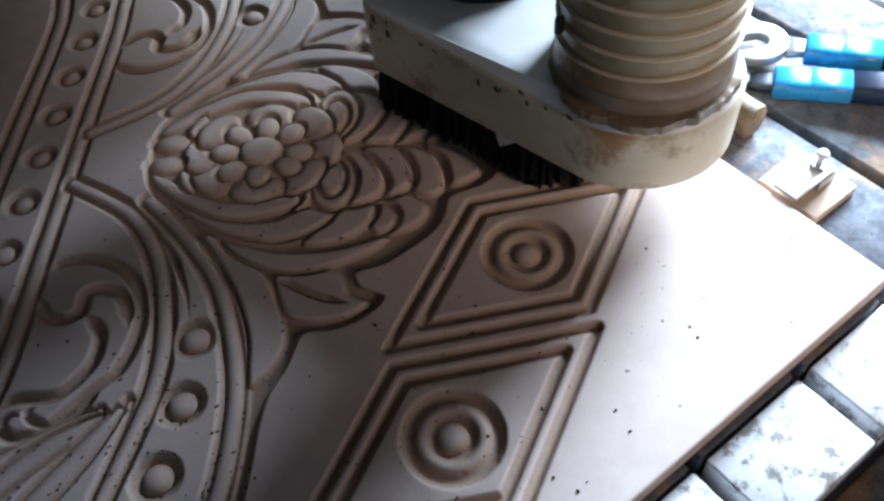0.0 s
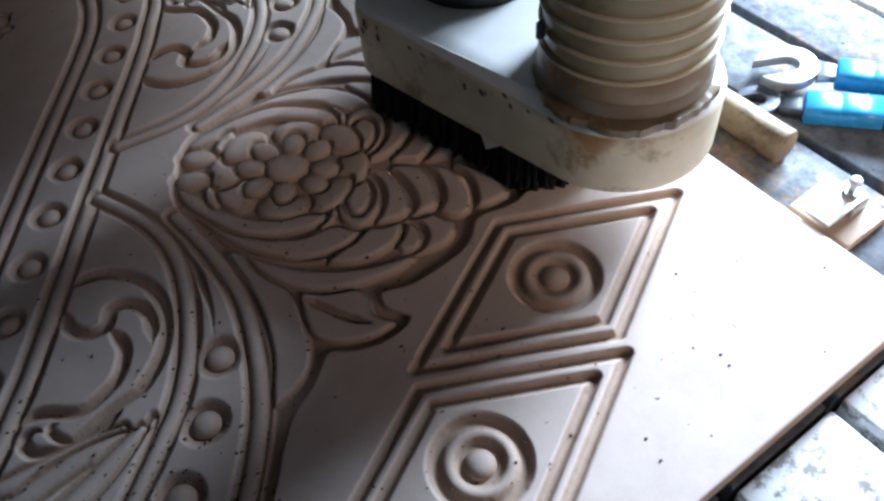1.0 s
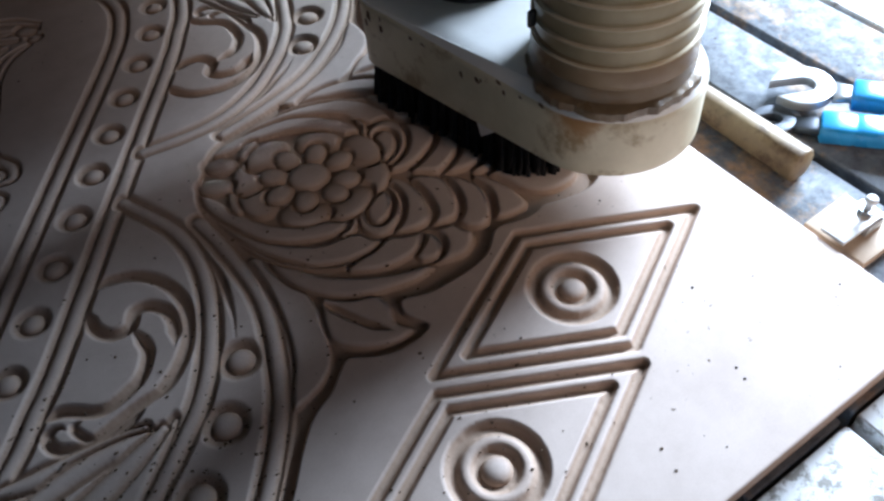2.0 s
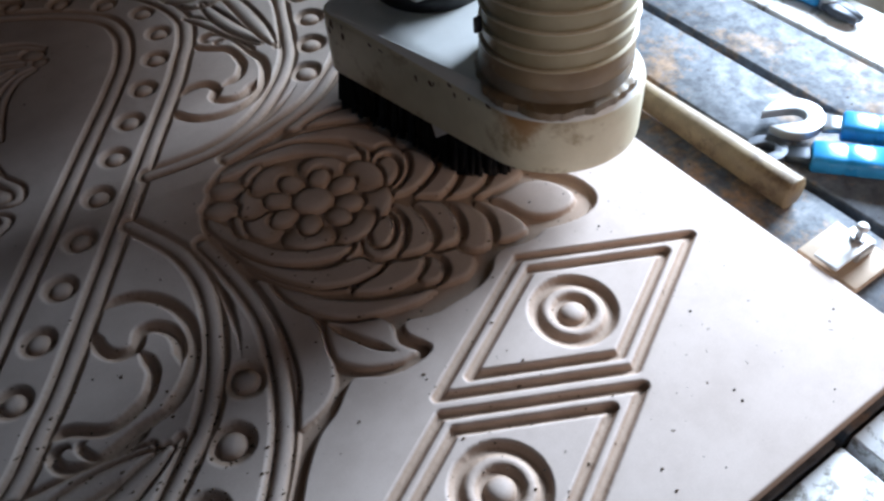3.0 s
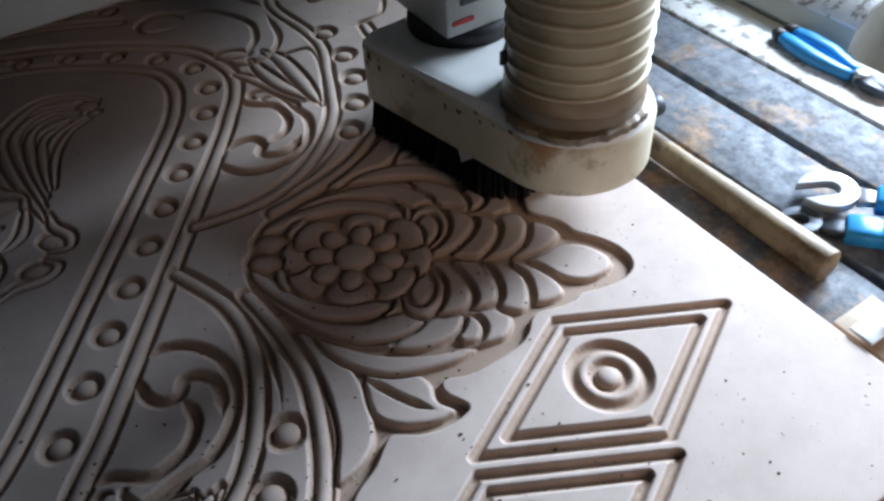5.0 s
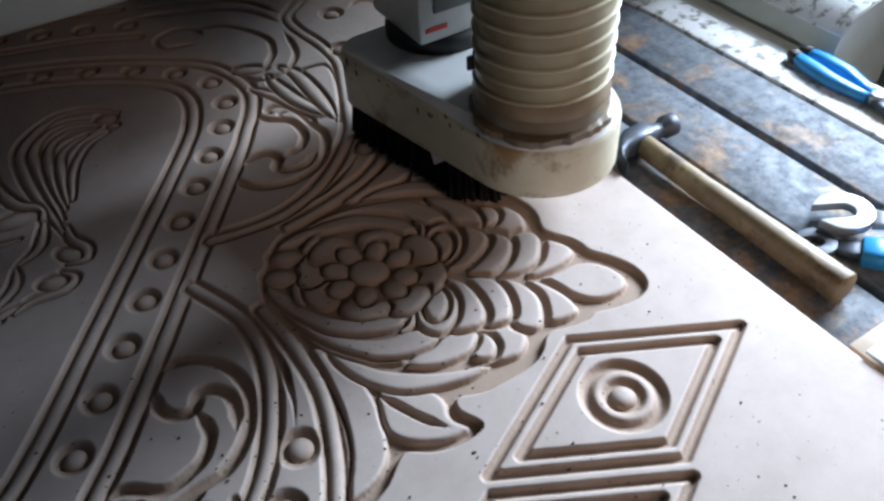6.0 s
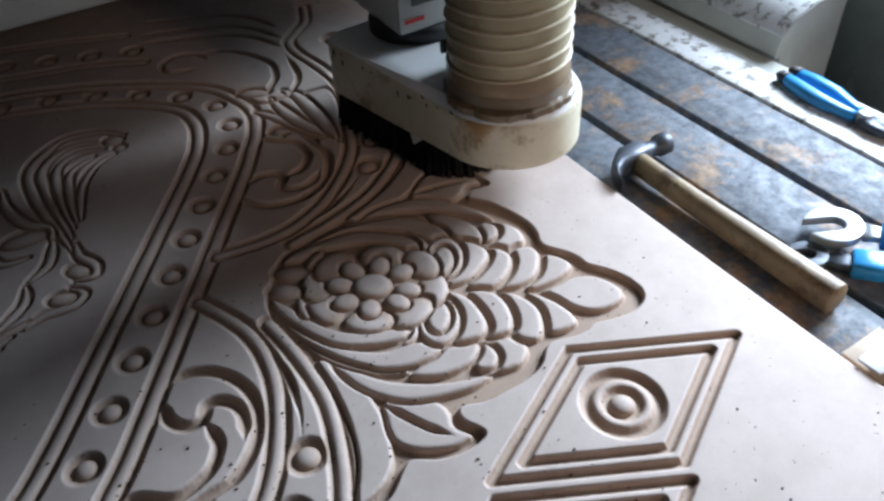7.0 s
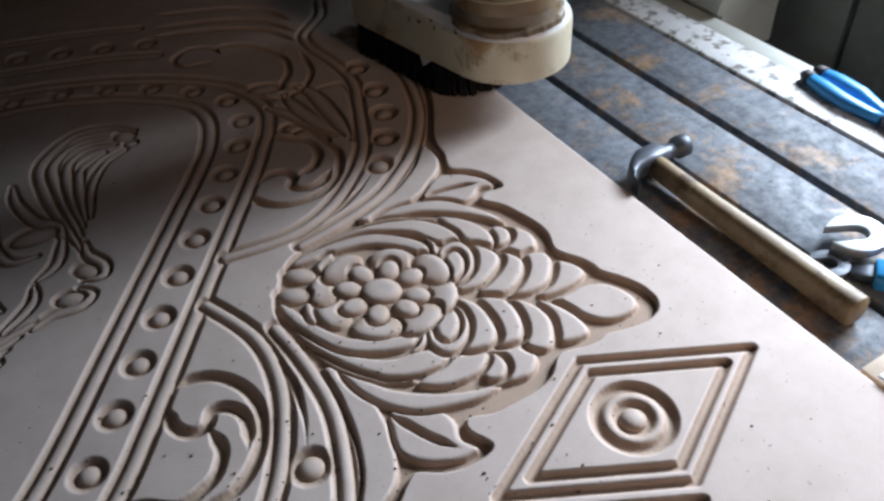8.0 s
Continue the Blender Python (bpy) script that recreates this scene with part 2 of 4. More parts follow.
class Relief:
    """A height field over the panel, in mm; the ornament's own axes are a (along the flower) and n (along the beaded band)."""

    def __init__(self, xs, ys):
        self.xs, self.ys = xs, ys
        gx, gy = np.meshgrid(xs * 1000, ys * 1000)
        c, s = math.cos(PHI), math.sin(PHI)
        self.a, self.n = gx * c + gy * s, -gx * s + gy * c
        self.h = np.zeros_like(gx)
        self.knobs = []

    def window(self, pts, margin):
        c, s = math.cos(PHI), math.sin(PHI)
        p = np.array(pts, float)
        x, y = (p[:, 0] * c - p[:, 1] * s) / 1000, (p[:, 0] * s + p[:, 1] * c) / 1000
        m = margin / 1000
        i0, i1 = np.searchsorted(self.ys, (y.min() - m, y.max() + m))
        j0, j1 = np.searchsorted(self.xs, (x.min() - m, x.max() + m))
        return slice(i0, i1), slice(j0, j1)

    def distance(self, line, margin):
        """The distance to a polyline, and how far along it (0 to 1), near the line."""
        w = self.window(line, margin)
        a, n = self.a[w], self.n[w]
        best, along = np.full(a.shape, 1e9), np.zeros(a.shape)
        seg = np.hypot(*np.diff(line, axis=0).T)
        run = np.concatenate([[0], np.cumsum(seg)]) / max(seg.sum(), 1e-9)
        for k in range(len(line) - 1):
            p, q = line[k], line[k + 1]
            d = q - p
            L = d @ d
            if L < 1e-9 or a.size == 0:
                continue
            t = np.clip(((a - p[0]) * d[0] + (n - p[1]) * d[1]) / L, 0, 1)
            r = np.hypot(a - p[0] - t * d[0], n - p[1] - t * d[1])
            near = r < best
            best = np.where(near, r, best)
            along = np.where(near, run[k] + t * (run[k + 1] - run[k]), along)
        return w, best, along

    def groove(self, pts, width, depth, taper=0.0, closed=False, smooth=True, flat=0.0):
        line = spline(pts, 8, closed) if smooth else np.array(pts, float)
        if closed:
            line = np.vstack([line, line[:1]])
        w, d, along = self.distance(line, width + 2)
        half = width / 2 * np.ones_like(d)
        if taper:
            half = half * np.clip(np.minimum(along, 1 - along) / taper, 0.12, 1)
        u = np.clip((d / half - flat) / (1 - flat), 0, 1)
        self.h[w] = np.minimum(self.h[w], -depth * (half / (width / 2)) ** 0.7 * (1 - u ** 1.8))

    def roll(self, pts, width, depth, closed=False, smooth=True):
        """A rounded bead between two grooves."""
        line = spline(pts, 8, closed) if smooth else np.array(pts, float)
        if closed:
            line = np.vstack([line, line[:1]])
        w, d, _ = self.distance(line, width * 2.6)
        u = d / (width / 2)
        inner = -0.4 - depth * (1 - np.sqrt(np.clip(1 - u * u, 0, 1)))
        outer = -(depth + 0.4) * np.clip(1 - (u - 1) / 0.95, 0, 1) ** 0.7
        cut = np.where(u < 1, inner, outer)
        reach = u < 1.95
        self.h[w] = np.where(reach, np.where(u < 1, cut, np.minimum(self.h[w], cut)), self.h[w])

    def lower(self, outline, depth, edge=6.0):
        """A sunk field inside a closed outline."""
        w = self.window(outline, edge + 2)
        a, n = self.a[w], self.n[w]
        inside = np.zeros(a.shape, bool)
        m = len(outline)
        for k in range(m):
            p, q = outline[k], outline[(k + 1) % m]
            if p[1] == q[1]:
                continue
            cross = (p[1] > n) != (q[1] > n)
            inside ^= cross & (a < (q[0] - p[0]) * (n - p[1]) / (q[1] - p[1]) + p[0])
        _, d, _ = self.distance(np.vstack([outline, outline[:1]]), edge + 2)
        s = np.where(inside, np.clip(d / edge, 0, 1), 0)
        self.h[w] = np.minimum(self.h[w], -depth * (s * s * (3 - 2 * s)))

    def dome(self, c, ra, rb, turn=0.0, foot=-4.0, top=0.0, moat=0.45, tilt=0.0, pointed=0.0, name="", power=2.0):
        """A domed oval with a moat; tilt raises its far end; pointed narrows that end to a leaf's tip."""
        r = max(ra, rb) * (1 + moat) + 2
        w = self.window([c], r)
        co, si = math.cos(radians(turn)), math.sin(radians(turn))
        da, dn = self.a[w] - c[0], self.n[w] - c[1]
        u, v = (da * co + dn * si) / ra, (-da * si + dn * co) / rb
        if pointed:
            v = v / np.clip(1 - pointed * np.clip(u, -1, 1), 0.15, 3)
        q = np.hypot(u, v)
        body = foot + (top - foot) * np.sqrt(np.clip(1 - q ** power, 0, 1)) + tilt * u
        ditch = foot * np.clip(1 - (q - 1) / moat, 0, 1) if moat else np.zeros_like(q)
        if name:
            self.knobs.append((name, c, ra, rb, turn, foot, top, tilt, power))
            body = np.full_like(q, foot - 0.3)
        self.h[w] = np.where(q < 1, np.maximum(body, foot - abs(tilt) - 0.5), np.where(q < 1 + moat, np.minimum(self.h[w], ditch), self.h[w]))

    def leaf(self, pts, width, foot=-5.0, top=-0.6, moat=3.0, blunt=0.5):
        """A rounded strap along a line, pointed at both ends, with a ditch round it."""
        line = spline(pts, 8)
        w, d, along = self.distance(line, width + moat + 2)
        half = np.maximum(width / 2 * np.sin(math.pi * np.clip(along, 0.02, 0.98)) ** blunt, 0.5)
        u = d / half
        body = foot + (top - foot) * np.sqrt(np.clip(1 - u * u, 0, 1))
        ditch = foot * np.clip(1 - (d - half) / moat, 0, 1)
        self.h[w] = np.where(u < 1, body, np.where(d < half + moat, np.minimum(self.h[w], ditch), self.h[w]))

    def blob(self, outline, top=-0.3, foot=-6.0, edge=6.0, moat=6.0, tilt=(0.0, 0.0)):
        """A raised piece inside a closed outline, with rounded shoulders and a trench that runs out round it; tilt leans its top, in mm per mm."""
        line = spline(outline, 6, True)
        w = self.window(line, moat + 3)
        a, n = self.a[w], self.n[w]
        inside = np.zeros(a.shape, bool)
        for p, q in zip(line, np.roll(line, -1, 0)):
            if p[1] != q[1]:
                inside ^= ((p[1] > n) != (q[1] > n)) & (a < (q[0] - p[0]) * (n - p[1]) / (q[1] - p[1]) + p[0])
        _, d, _ = self.distance(np.vstack([line, line[:1]]), moat + 3)
        u = 1 - np.clip(d / edge, 0, 1)
        mid = line.mean(0)
        crown = np.minimum(top + tilt[0] * (a - mid[0]) + tilt[1] * (n - mid[1]), 0.0)
        body = foot + (crown - foot) * np.sqrt(np.clip(1 - u ** 2.2, 0, 1))
        ditch = foot * np.clip(1 - d / moat, 0, 1) ** 0.8
        self.h[w] = np.where(inside, body, np.where(d < moat, np.minimum(self.h[w], ditch), self.h[w]))

    def ring(self, c, profile):
        """Concentric rings: (radius, height) pairs."""
        r = profile[-1][0]
        w = self.window([c], r + 1)
        q = np.hypot(self.a[w] - c[0], self.n[w] - c[1])
        rr, hh = np.array(profile, float).T
        self.h[w] = np.where(q < r, np.interp(q, rr, hh), self.h[w])


def half(pts, s):
    """The half of the ornament on one side (s = -1), or its mirror image across the flower's axis, which lies a little aslant."""
    return [(a, n + 4 - 0.09 * a) if s > 0 else (a, -n) for a, n in pts]


def carve(R):
    # sunk ground round the flower, its shoulder leaves and the lobes
    edge = [(267, 10), (264, 21), (252, 34), (234, 43), (216, 49), (209, 57), (199, 64), (184, 69), (175, 73), (170, 80), (167, 95), (158, 110), (138, 127), (118, 140), (99, 145), (94, 149), (98, 159), (115, 169), (115, 178), (99, 192), (79, 199), (57, 200), (51, 211), (46, 229), (35, 249), (30, 275), (28, 302), (23, 340), (10, 384), (2, 380), (14, 330), (18, 290), (18, 245), (8, 190), (-16, 142), (-50, 96), (-86, 54), (-101, 26), (-103, 10)]
    outline = np.vstack([spline(half(edge, -1), 5), spline(half(edge, 1), 5)[::-1]])
    R.lower(outline, 5.8, 1.8)
    for s in (1, -1):
        R.blob(half([(-30, 96), (-6, 113), (13, 131), (30, 158), (40, 186), (43, 205), (38, 222), (26, 238), (17, 240), (13, 200), (-2, 158), (-20, 128), (-42, 104)], s), -0.05, -6.2, 4.5, 3.0)
    # the frame band of beads: two rolls with a flat strip between, round a field with turned corners
    right = [(-175, 0), (-175, 100), (-175, 200), (-178, 240), (-181, 280), (-196, 326), (-236, 367), (-291, 392), (-400, 398), (-520, 380), (-640, 340), (-800, 320)]
    left = [(-243, 0), (-243, 100), (-243, 190), (-248, 250), (-268, 304), (-310, 338), (-400, 350), (-500, 334), (-620, 290), (-780, 270)]
    for run in (right, left):
        R.roll([(a, -n) for a, n in run[:0:-1]] + run, 13.5, 4.4)
    for k in range(-4, 5):
        R.dome((-209, 14 + 57 * k), 10, 10, 0, -4.8, -0.3, 0.75, name="bead")
    for a, n in ((-219, 296), (-251, 343), (-305, 366), (-366, 374), (-428, 372), (-490, 362), (-550, 340)):
        for s in (1, -1):
            R.dome((a, s * n), 10, 10, 0, -4.8, -0.3, 0.72, name="bead")
    # arcs that spring from the flower's foot
    for s in (1, -1):
        def f(pts):
            return half(pts, s)

        def g(pts):
            return [(a, n) if s > 0 else (a, 4 - 0.09 * a - n) for a, n in pts]

        R.roll(f([(-168, 24), (-111, 62), (-76, 111), (-58, 170), (-53, 226), (-61, 270), (-72, 312)]) + g([(-90, 390), (-122, 438), (-168, 488), (-186, 522), (-181, 555), (-175, 590), (-186, 640)]), 12.5, 4.2)
        R.roll(f([(-92, 52), (-56, 92), (-22, 140), (-3, 190), (8, 240), (9, 290), (4, 330), (-12, 380), (-40, 440)]), 12.5, 4.2)
        R.groove(f([(-100, 64), (-66, 108), (-44, 150), (-36, 178)]), 11, 4.4, 0.45)
        for a, n in f([(-29, 198), (-30, 253), (-38, 308), (-58, 360), (-92, 415), (-122, 515)]):
            R.dome((a, n), 11.5, 11.5, 0, -5.4, -0.3, 0.75, name="bead")
        # large scroll between arcs and band
        R.groove(f([(-172, 131), (-155, 116), (-131, 112), (-105, 122), (-86, 141), (-77, 163), (-74, 186), (-80, 214), (-96, 240)]), 14, 5.6, 0.1)
        R.groove(f([(-168, 144), (-155, 164), (-138, 172), (-125, 164), (-125, 149), (-114, 144), (-99, 149), (-89, 162), (-83, 184)]), 14, 5.8, 0.1)
        R.groove(f([(-124, 165), (-107, 183), (-103, 197), (-106, 216), (-126, 239), (-157, 240), (-175, 252)]), 13, 5.6, 0.12)
        R.groove(f([(-147, 256), (-155, 253), (-162, 261), (-149, 271), (-128, 265), (-104, 240), (-84, 222), (-72, 204)]), 12, 5.4, 0.12)
        R.groove(f([(-137, 246), (-144, 253), (-128, 262), (-106, 252), (-92, 236)]), 9, 5.0, 0.15)
        # acanthus fan in the corner of the frame
        R.blob(g([(-134, 366), (-122, 380), (-106, 384), (-92, 362), (-78, 316), (-68, 256), (-84, 286), (-110, 326)]), -0.1, -5.4, 5.0, 5.0)
        for line, wd in (([(-192, 326), (-168, 316), (-130, 292), (-90, 266)], 16), ([(-178, 358), (-156, 330), (-124, 298), (-84, 270)], 19), ([(-166, 380), (-142, 364), (-110, 320), (-76, 266)], 21)):
            R.leaf(g(line), wd, -5.8, -0.3, 4.0, 0.4)
        R.groove(g([(-228, 369), (-192, 348), (-164, 361), (-152, 387), (-154, 424), (-182, 478)]), 11, 5.2, 0.15)
        R.groove(g([(-203, 358), (-190, 376), (-184, 400), (-186, 425), (-206, 462), (-269, 494), (-323, 482)]), 12, 5.2, 0.12)
        # curled leaves past the frame's corner
        R.groove(g([(-298, 448), (-311, 441), (-341, 433), (-360, 452), (-348, 480), (-318, 486), (-294, 466)]), 11, 5.2, 0.12)
        R.dome((-208, g([(-208, 374)])[0][1]), 22, 11, 8, -5.0, -0.3, 0.4)
        R.groove(g([(-190, 502), (-252, 540), (-330, 542), (-420, 520)]), 12, 5.2, 0.12)
        R.groove(g([(-196, 530), (-262, 570), (-330, 572), (-430, 548)]), 12, 5.2, 0.12)
        R.groove(g([(-212, 566), (-268, 606), (-335, 612), (-440, 590)]), 12, 5.2, 0.12)
        for k in range(7):
            R.dome((-420 - 60 * k, s * (500 - 14 * k)), 12, 12, 0, -4.8, -0.4, 0.5)
        R.roll(g([(-390, 466), (-470, 456), (-580, 420), (-720, 380)]), 11, 3.6)
        R.roll(g([(-450, 548), (-540, 530), (-640, 500), (-800, 440)]), 11, 3.6)
        R.groove(g([(-60, 440), (-20, 480), (-30, 540), (-80, 570), (-100, 540)]), 10, 4.4, 0.1)
    # the flower, from its rim inwards: shoulder leaves, tip, long leaves, scales, curls and petals
    tip = [(168, 0), (184, 12), (204, 23), (222, 24), (240, 14), (248, 0)]
    R.blob([(a, n + 2 - 0.045 * a) for a, n in tip + [(a, -n) for a, n in tip[-2:0:-1]]], -0.1, -6.4, 5.5, 4.5)
    for s in (1, -1):
        def f(pts):
            return half(pts, s)

        R.blob(f([(28, 144), (38, 138), (56, 137), (76, 141), (86, 152), (91, 166), (106, 175), (91, 187), (65, 191), (44, 185), (34, 170)]), -0.1, -6.2, 5.5, 3.0)
        R.groove(f([(26, 144), (46, 156), (66, 167), (90, 176)]), 9, 5.8, 0.22)
        R.blob(f([(-22, 99), (-1, 107), (30, 118), (69, 120), (99, 115), (123, 107), (109, 124), (80, 136), (52, 142), (27, 138), (4, 127), (-12, 114)]), -0.2, -6.4, 6.0, 4.5)
        R.leaf(f([(-58, 68), (-30, 90), (8, 105), (52, 108)]), 9, -5.6, -0.6, 4.0)
        R.blob(f([(106, 72), (116, 61), (130, 57), (145, 65), (154, 80), (149, 97), (134, 106), (113, 109), (104, 98)]), -0.3, -6.4, 6.0, 4.5)
        R.blob(f([(103, 84), (112, 74), (122, 79), (127, 90), (123, 102), (111, 106), (103, 98)]), -0.3, -6.4, 5.5, 6.5)
        R.blob(f([(48, 113), (60, 97), (78, 80), (101, 70), (110, 78), (105, 95), (89, 108), (69, 115)]), -0.2, -6.4, 6.0, 5.0)
        R.blob(f([(-78, 48), (-50, 67), (-15, 81), (22, 84), (46, 73), (73, 74), (69, 90), (48, 103), (23, 107), (6, 103), (-10, 98), (-33, 87), (-57, 70)]), -0.3, -6.4, 6.0, 5.0)
        R.blob(f([(154, 6), (174, 14), (192, 29), (201, 44), (195, 54), (176, 61), (166, 50), (158, 28)]), -0.3, -6.6, 6.5, 7.5, (0.03, 0))
        R.blob(f([(124, 6), (146, 10), (165, 29), (169, 57), (162, 70), (146, 68), (134, 52), (132, 26)]), -0.3, -6.6, 6.5, 7.5, (0.03, 0))
        R.blob(f([(97, 6), (121, 6), (136, 25), (141, 48), (135, 61), (115, 66), (106, 48), (104, 24)]), -0.3, -6.6, 6.5, 7.5, (0.03, 0))
        R.blob(f([(74, 5), (96, 13), (112, 36), (117, 55), (108, 68), (86, 73), (78, 52), (76, 28)]), -0.3, -6.6, 6.5, 7.5, (0.03, 0))
        R.blob(f([(54, 28), (66, 14), (80, 18), (90, 37), (89, 60), (77, 76), (63, 74), (53, 60)]), -0.4, -6.6, 5.0, 6.0)
        R.blob(f([(57, 38), (61, 23), (71, 18), (81, 34), (80, 52), (72, 62), (62, 57)]), -0.2, -6.6, 6.0, 5.0)
        R.leaf(f([(40, 76), (47, 66), (50, 54)]), 9, -6.0, -0.5, 3.0)
        R.blob(f([(-95, 19), (-78, 27), (-54, 45), (-19, 60), (18, 59), (40, 50), (42, 66), (25, 76), (-5, 80), (-27, 77), (-51, 65), (-78, 46), (-94, 29)]), -0.3, -6.4, 6.0, 5.0)
        R.blob(f([(-72, 20), (-62, 17), (-55, 30), (-56, 44), (-66, 38)]), -0.6, -6.4, 5.0, 4.0)
    # outer petals: broad cups set behind the inner ones
    for a, n, turn in ((60, -4, -3), (43, -34, -38), (3, -45, -88), (-41, -27, -146), (-54, 3, 178), (-42, 31, 142), (6, 45, 86), (47, 34, 38)):
        R.dome((a, n), 17, 25, turn, -6.4, -0.9, 0.22, 2.2, power=4.0)
    for n in (-8, 20):
        R.dome((-85, n), 17, 12, 0, -5.6, -0.2, 0.3, name="bead")
    for a, n, turn in ((36, -3, -3), (28, -20, -36), (2, -29, -86), (-23, -20, -140), (-32, 3, 178), (-22, 24, 138), (4, 31, 84), (27, 22, 38)):
        R.dome((a, n), 14.5, 11.5, turn, -6.4, -0.5, 0.36, 1.0, name="petal", power=3.4)
    R.dome((1, 2), 21, 18, 0, -6.4, 0.2, 0.18, name="flower_eye", power=4.5)
    # plume inside the frame
    for s in (1, -1):
        f = lambda pts: [(a, s * n) for a, n in pts]
        for line, wd in (([(-329, 52), (-372, 98), (-414, 147), (-443, 201), (-429, 262), (-390, 280), (-352, 274)], 15), ([(-338, 72), (-404, 157), (-428, 201), (-414, 246), (-372, 258)], 14),
                         ([(-342, 88), (-390, 157), (-409, 201), (-398, 232), (-366, 242)], 13), ([(-344, 100), (-377, 158), (-389, 196), (-372, 226)], 12), ([(-340, 104), (-362, 158), (-364, 205), (-348, 232)], 11),
                         ([(-329, 62), (-318, 44), (-296, 30), (-290, 14), (-306, 6)], 13), ([(-457, 156), (-440, 128), (-404, 98), (-374, 90), (-352, 60)], 14),
                         ([(-470, 130), (-435, 60), (-400, 30), (-372, 40)], 14), ([(-357, 68), (-346, 30), (-355, 4)], 12)):
            R.leaf(f(line), wd, -5.4, -0.3, 4)
        R.dome((-362, s * 262), 14, 11, 0, -4.4, -0.3, 0.3)
        R.dome((-347, s * 246), 9, 8, 0, -4.4, -0.3, 0.3)
        R.dome((-392, s * 70), 24, 14, s * 30, -4.4, -0.3, 0.3)
        R.dome((-310, s * 20), 14, 10, s * -20, -4.4, -0.3, 0.3)
    # lozenges with rings: their diagonals lie along the panel's edges
    c, s = math.cos(-PHI), math.sin(-PHI)
    for cx, cy in ((107, -248), (-35, -333.5)):
        def corner(k):
            return [(k * 138, 0), (0, k * 72), (-k * 138, 0), (0, -k * 72)]
        for k, width in ((0.985, 10), (0.76, 10)):
            pts = [((cx + x) * c - (cy + y) * s, (cx + x) * s + (cy + y) * c) for x, y in corner(k)]
            R.groove(pts + pts[:1], width, 5.0, 0, False, False, 0.15)
        R.knobs.append(("ring_stud", (cx * c - cy * s, cx * s + cy * c), 11.5, 11.5, 0, -5.4, 0.0, 0, 2.0))
        R.ring((cx * c - cy * s, cx * s + cy * c), [(0, -5.4), (11, -5.4), (15, -5.2), (17.5, -2.4), (20, -1.0), (23, -1.0), (25.5, -2.4), (28.5, -5), (32, -5.2), (35, -3), (37.6, 0)])


def fibre_chips(xs, ys, h, steep):
    """Torn dark chips caught on the shoulders of the cuts."""
    rng = random.Random(41)
    bm = bmesh.new()
    count = 0
    while count < 600:
        x, y = (rng.gauss(-0.205, 0.04), rng.gauss(-0.22, 0.04)) if count < 260 else (rng.uniform(-0.32, 0.10), rng.uniform(-0.43, 0.0))
        i, j = int(np.searchsorted(xs, x)), int(np.searchsorted(ys, y))
        if not (2 < i < len(xs) - 3 and 4 < j < len(ys) - 3) or steep[j, i] < 0.25:
            if rng.random() < (0.996 if count < 260 else 0.55):
                continue
        count += 1
        z = float(h[j, i]) + 0.0001
        r, a = rng.choice((0.0005, 0.0006, 0.0008, 0.0010, 0.0014, 0.0018)), rng.uniform(0, 6.28)
        ring = []
        for q in range(6):
            w = r * rng.uniform(0.5, 1.4)
            ring.append(bm.verts.new((xs[i] + w * math.cos(a + 1.047 * q), ys[j] + 0.8 * w * math.sin(a + 1.047 * q), z + rng.uniform(0, 0.0004))))
        tip = bm.verts.new((xs[i], ys[j], z + r * 0.8))
        for q in range(6):
            bm.faces.new((ring[q], ring[(q + 1) % 6], tip))
    tagged(part("fibre_chips", bm, CHIP, None, "", False), "torn dark fibre chips clinging to the cuts", "wood chips", kind="stuff")


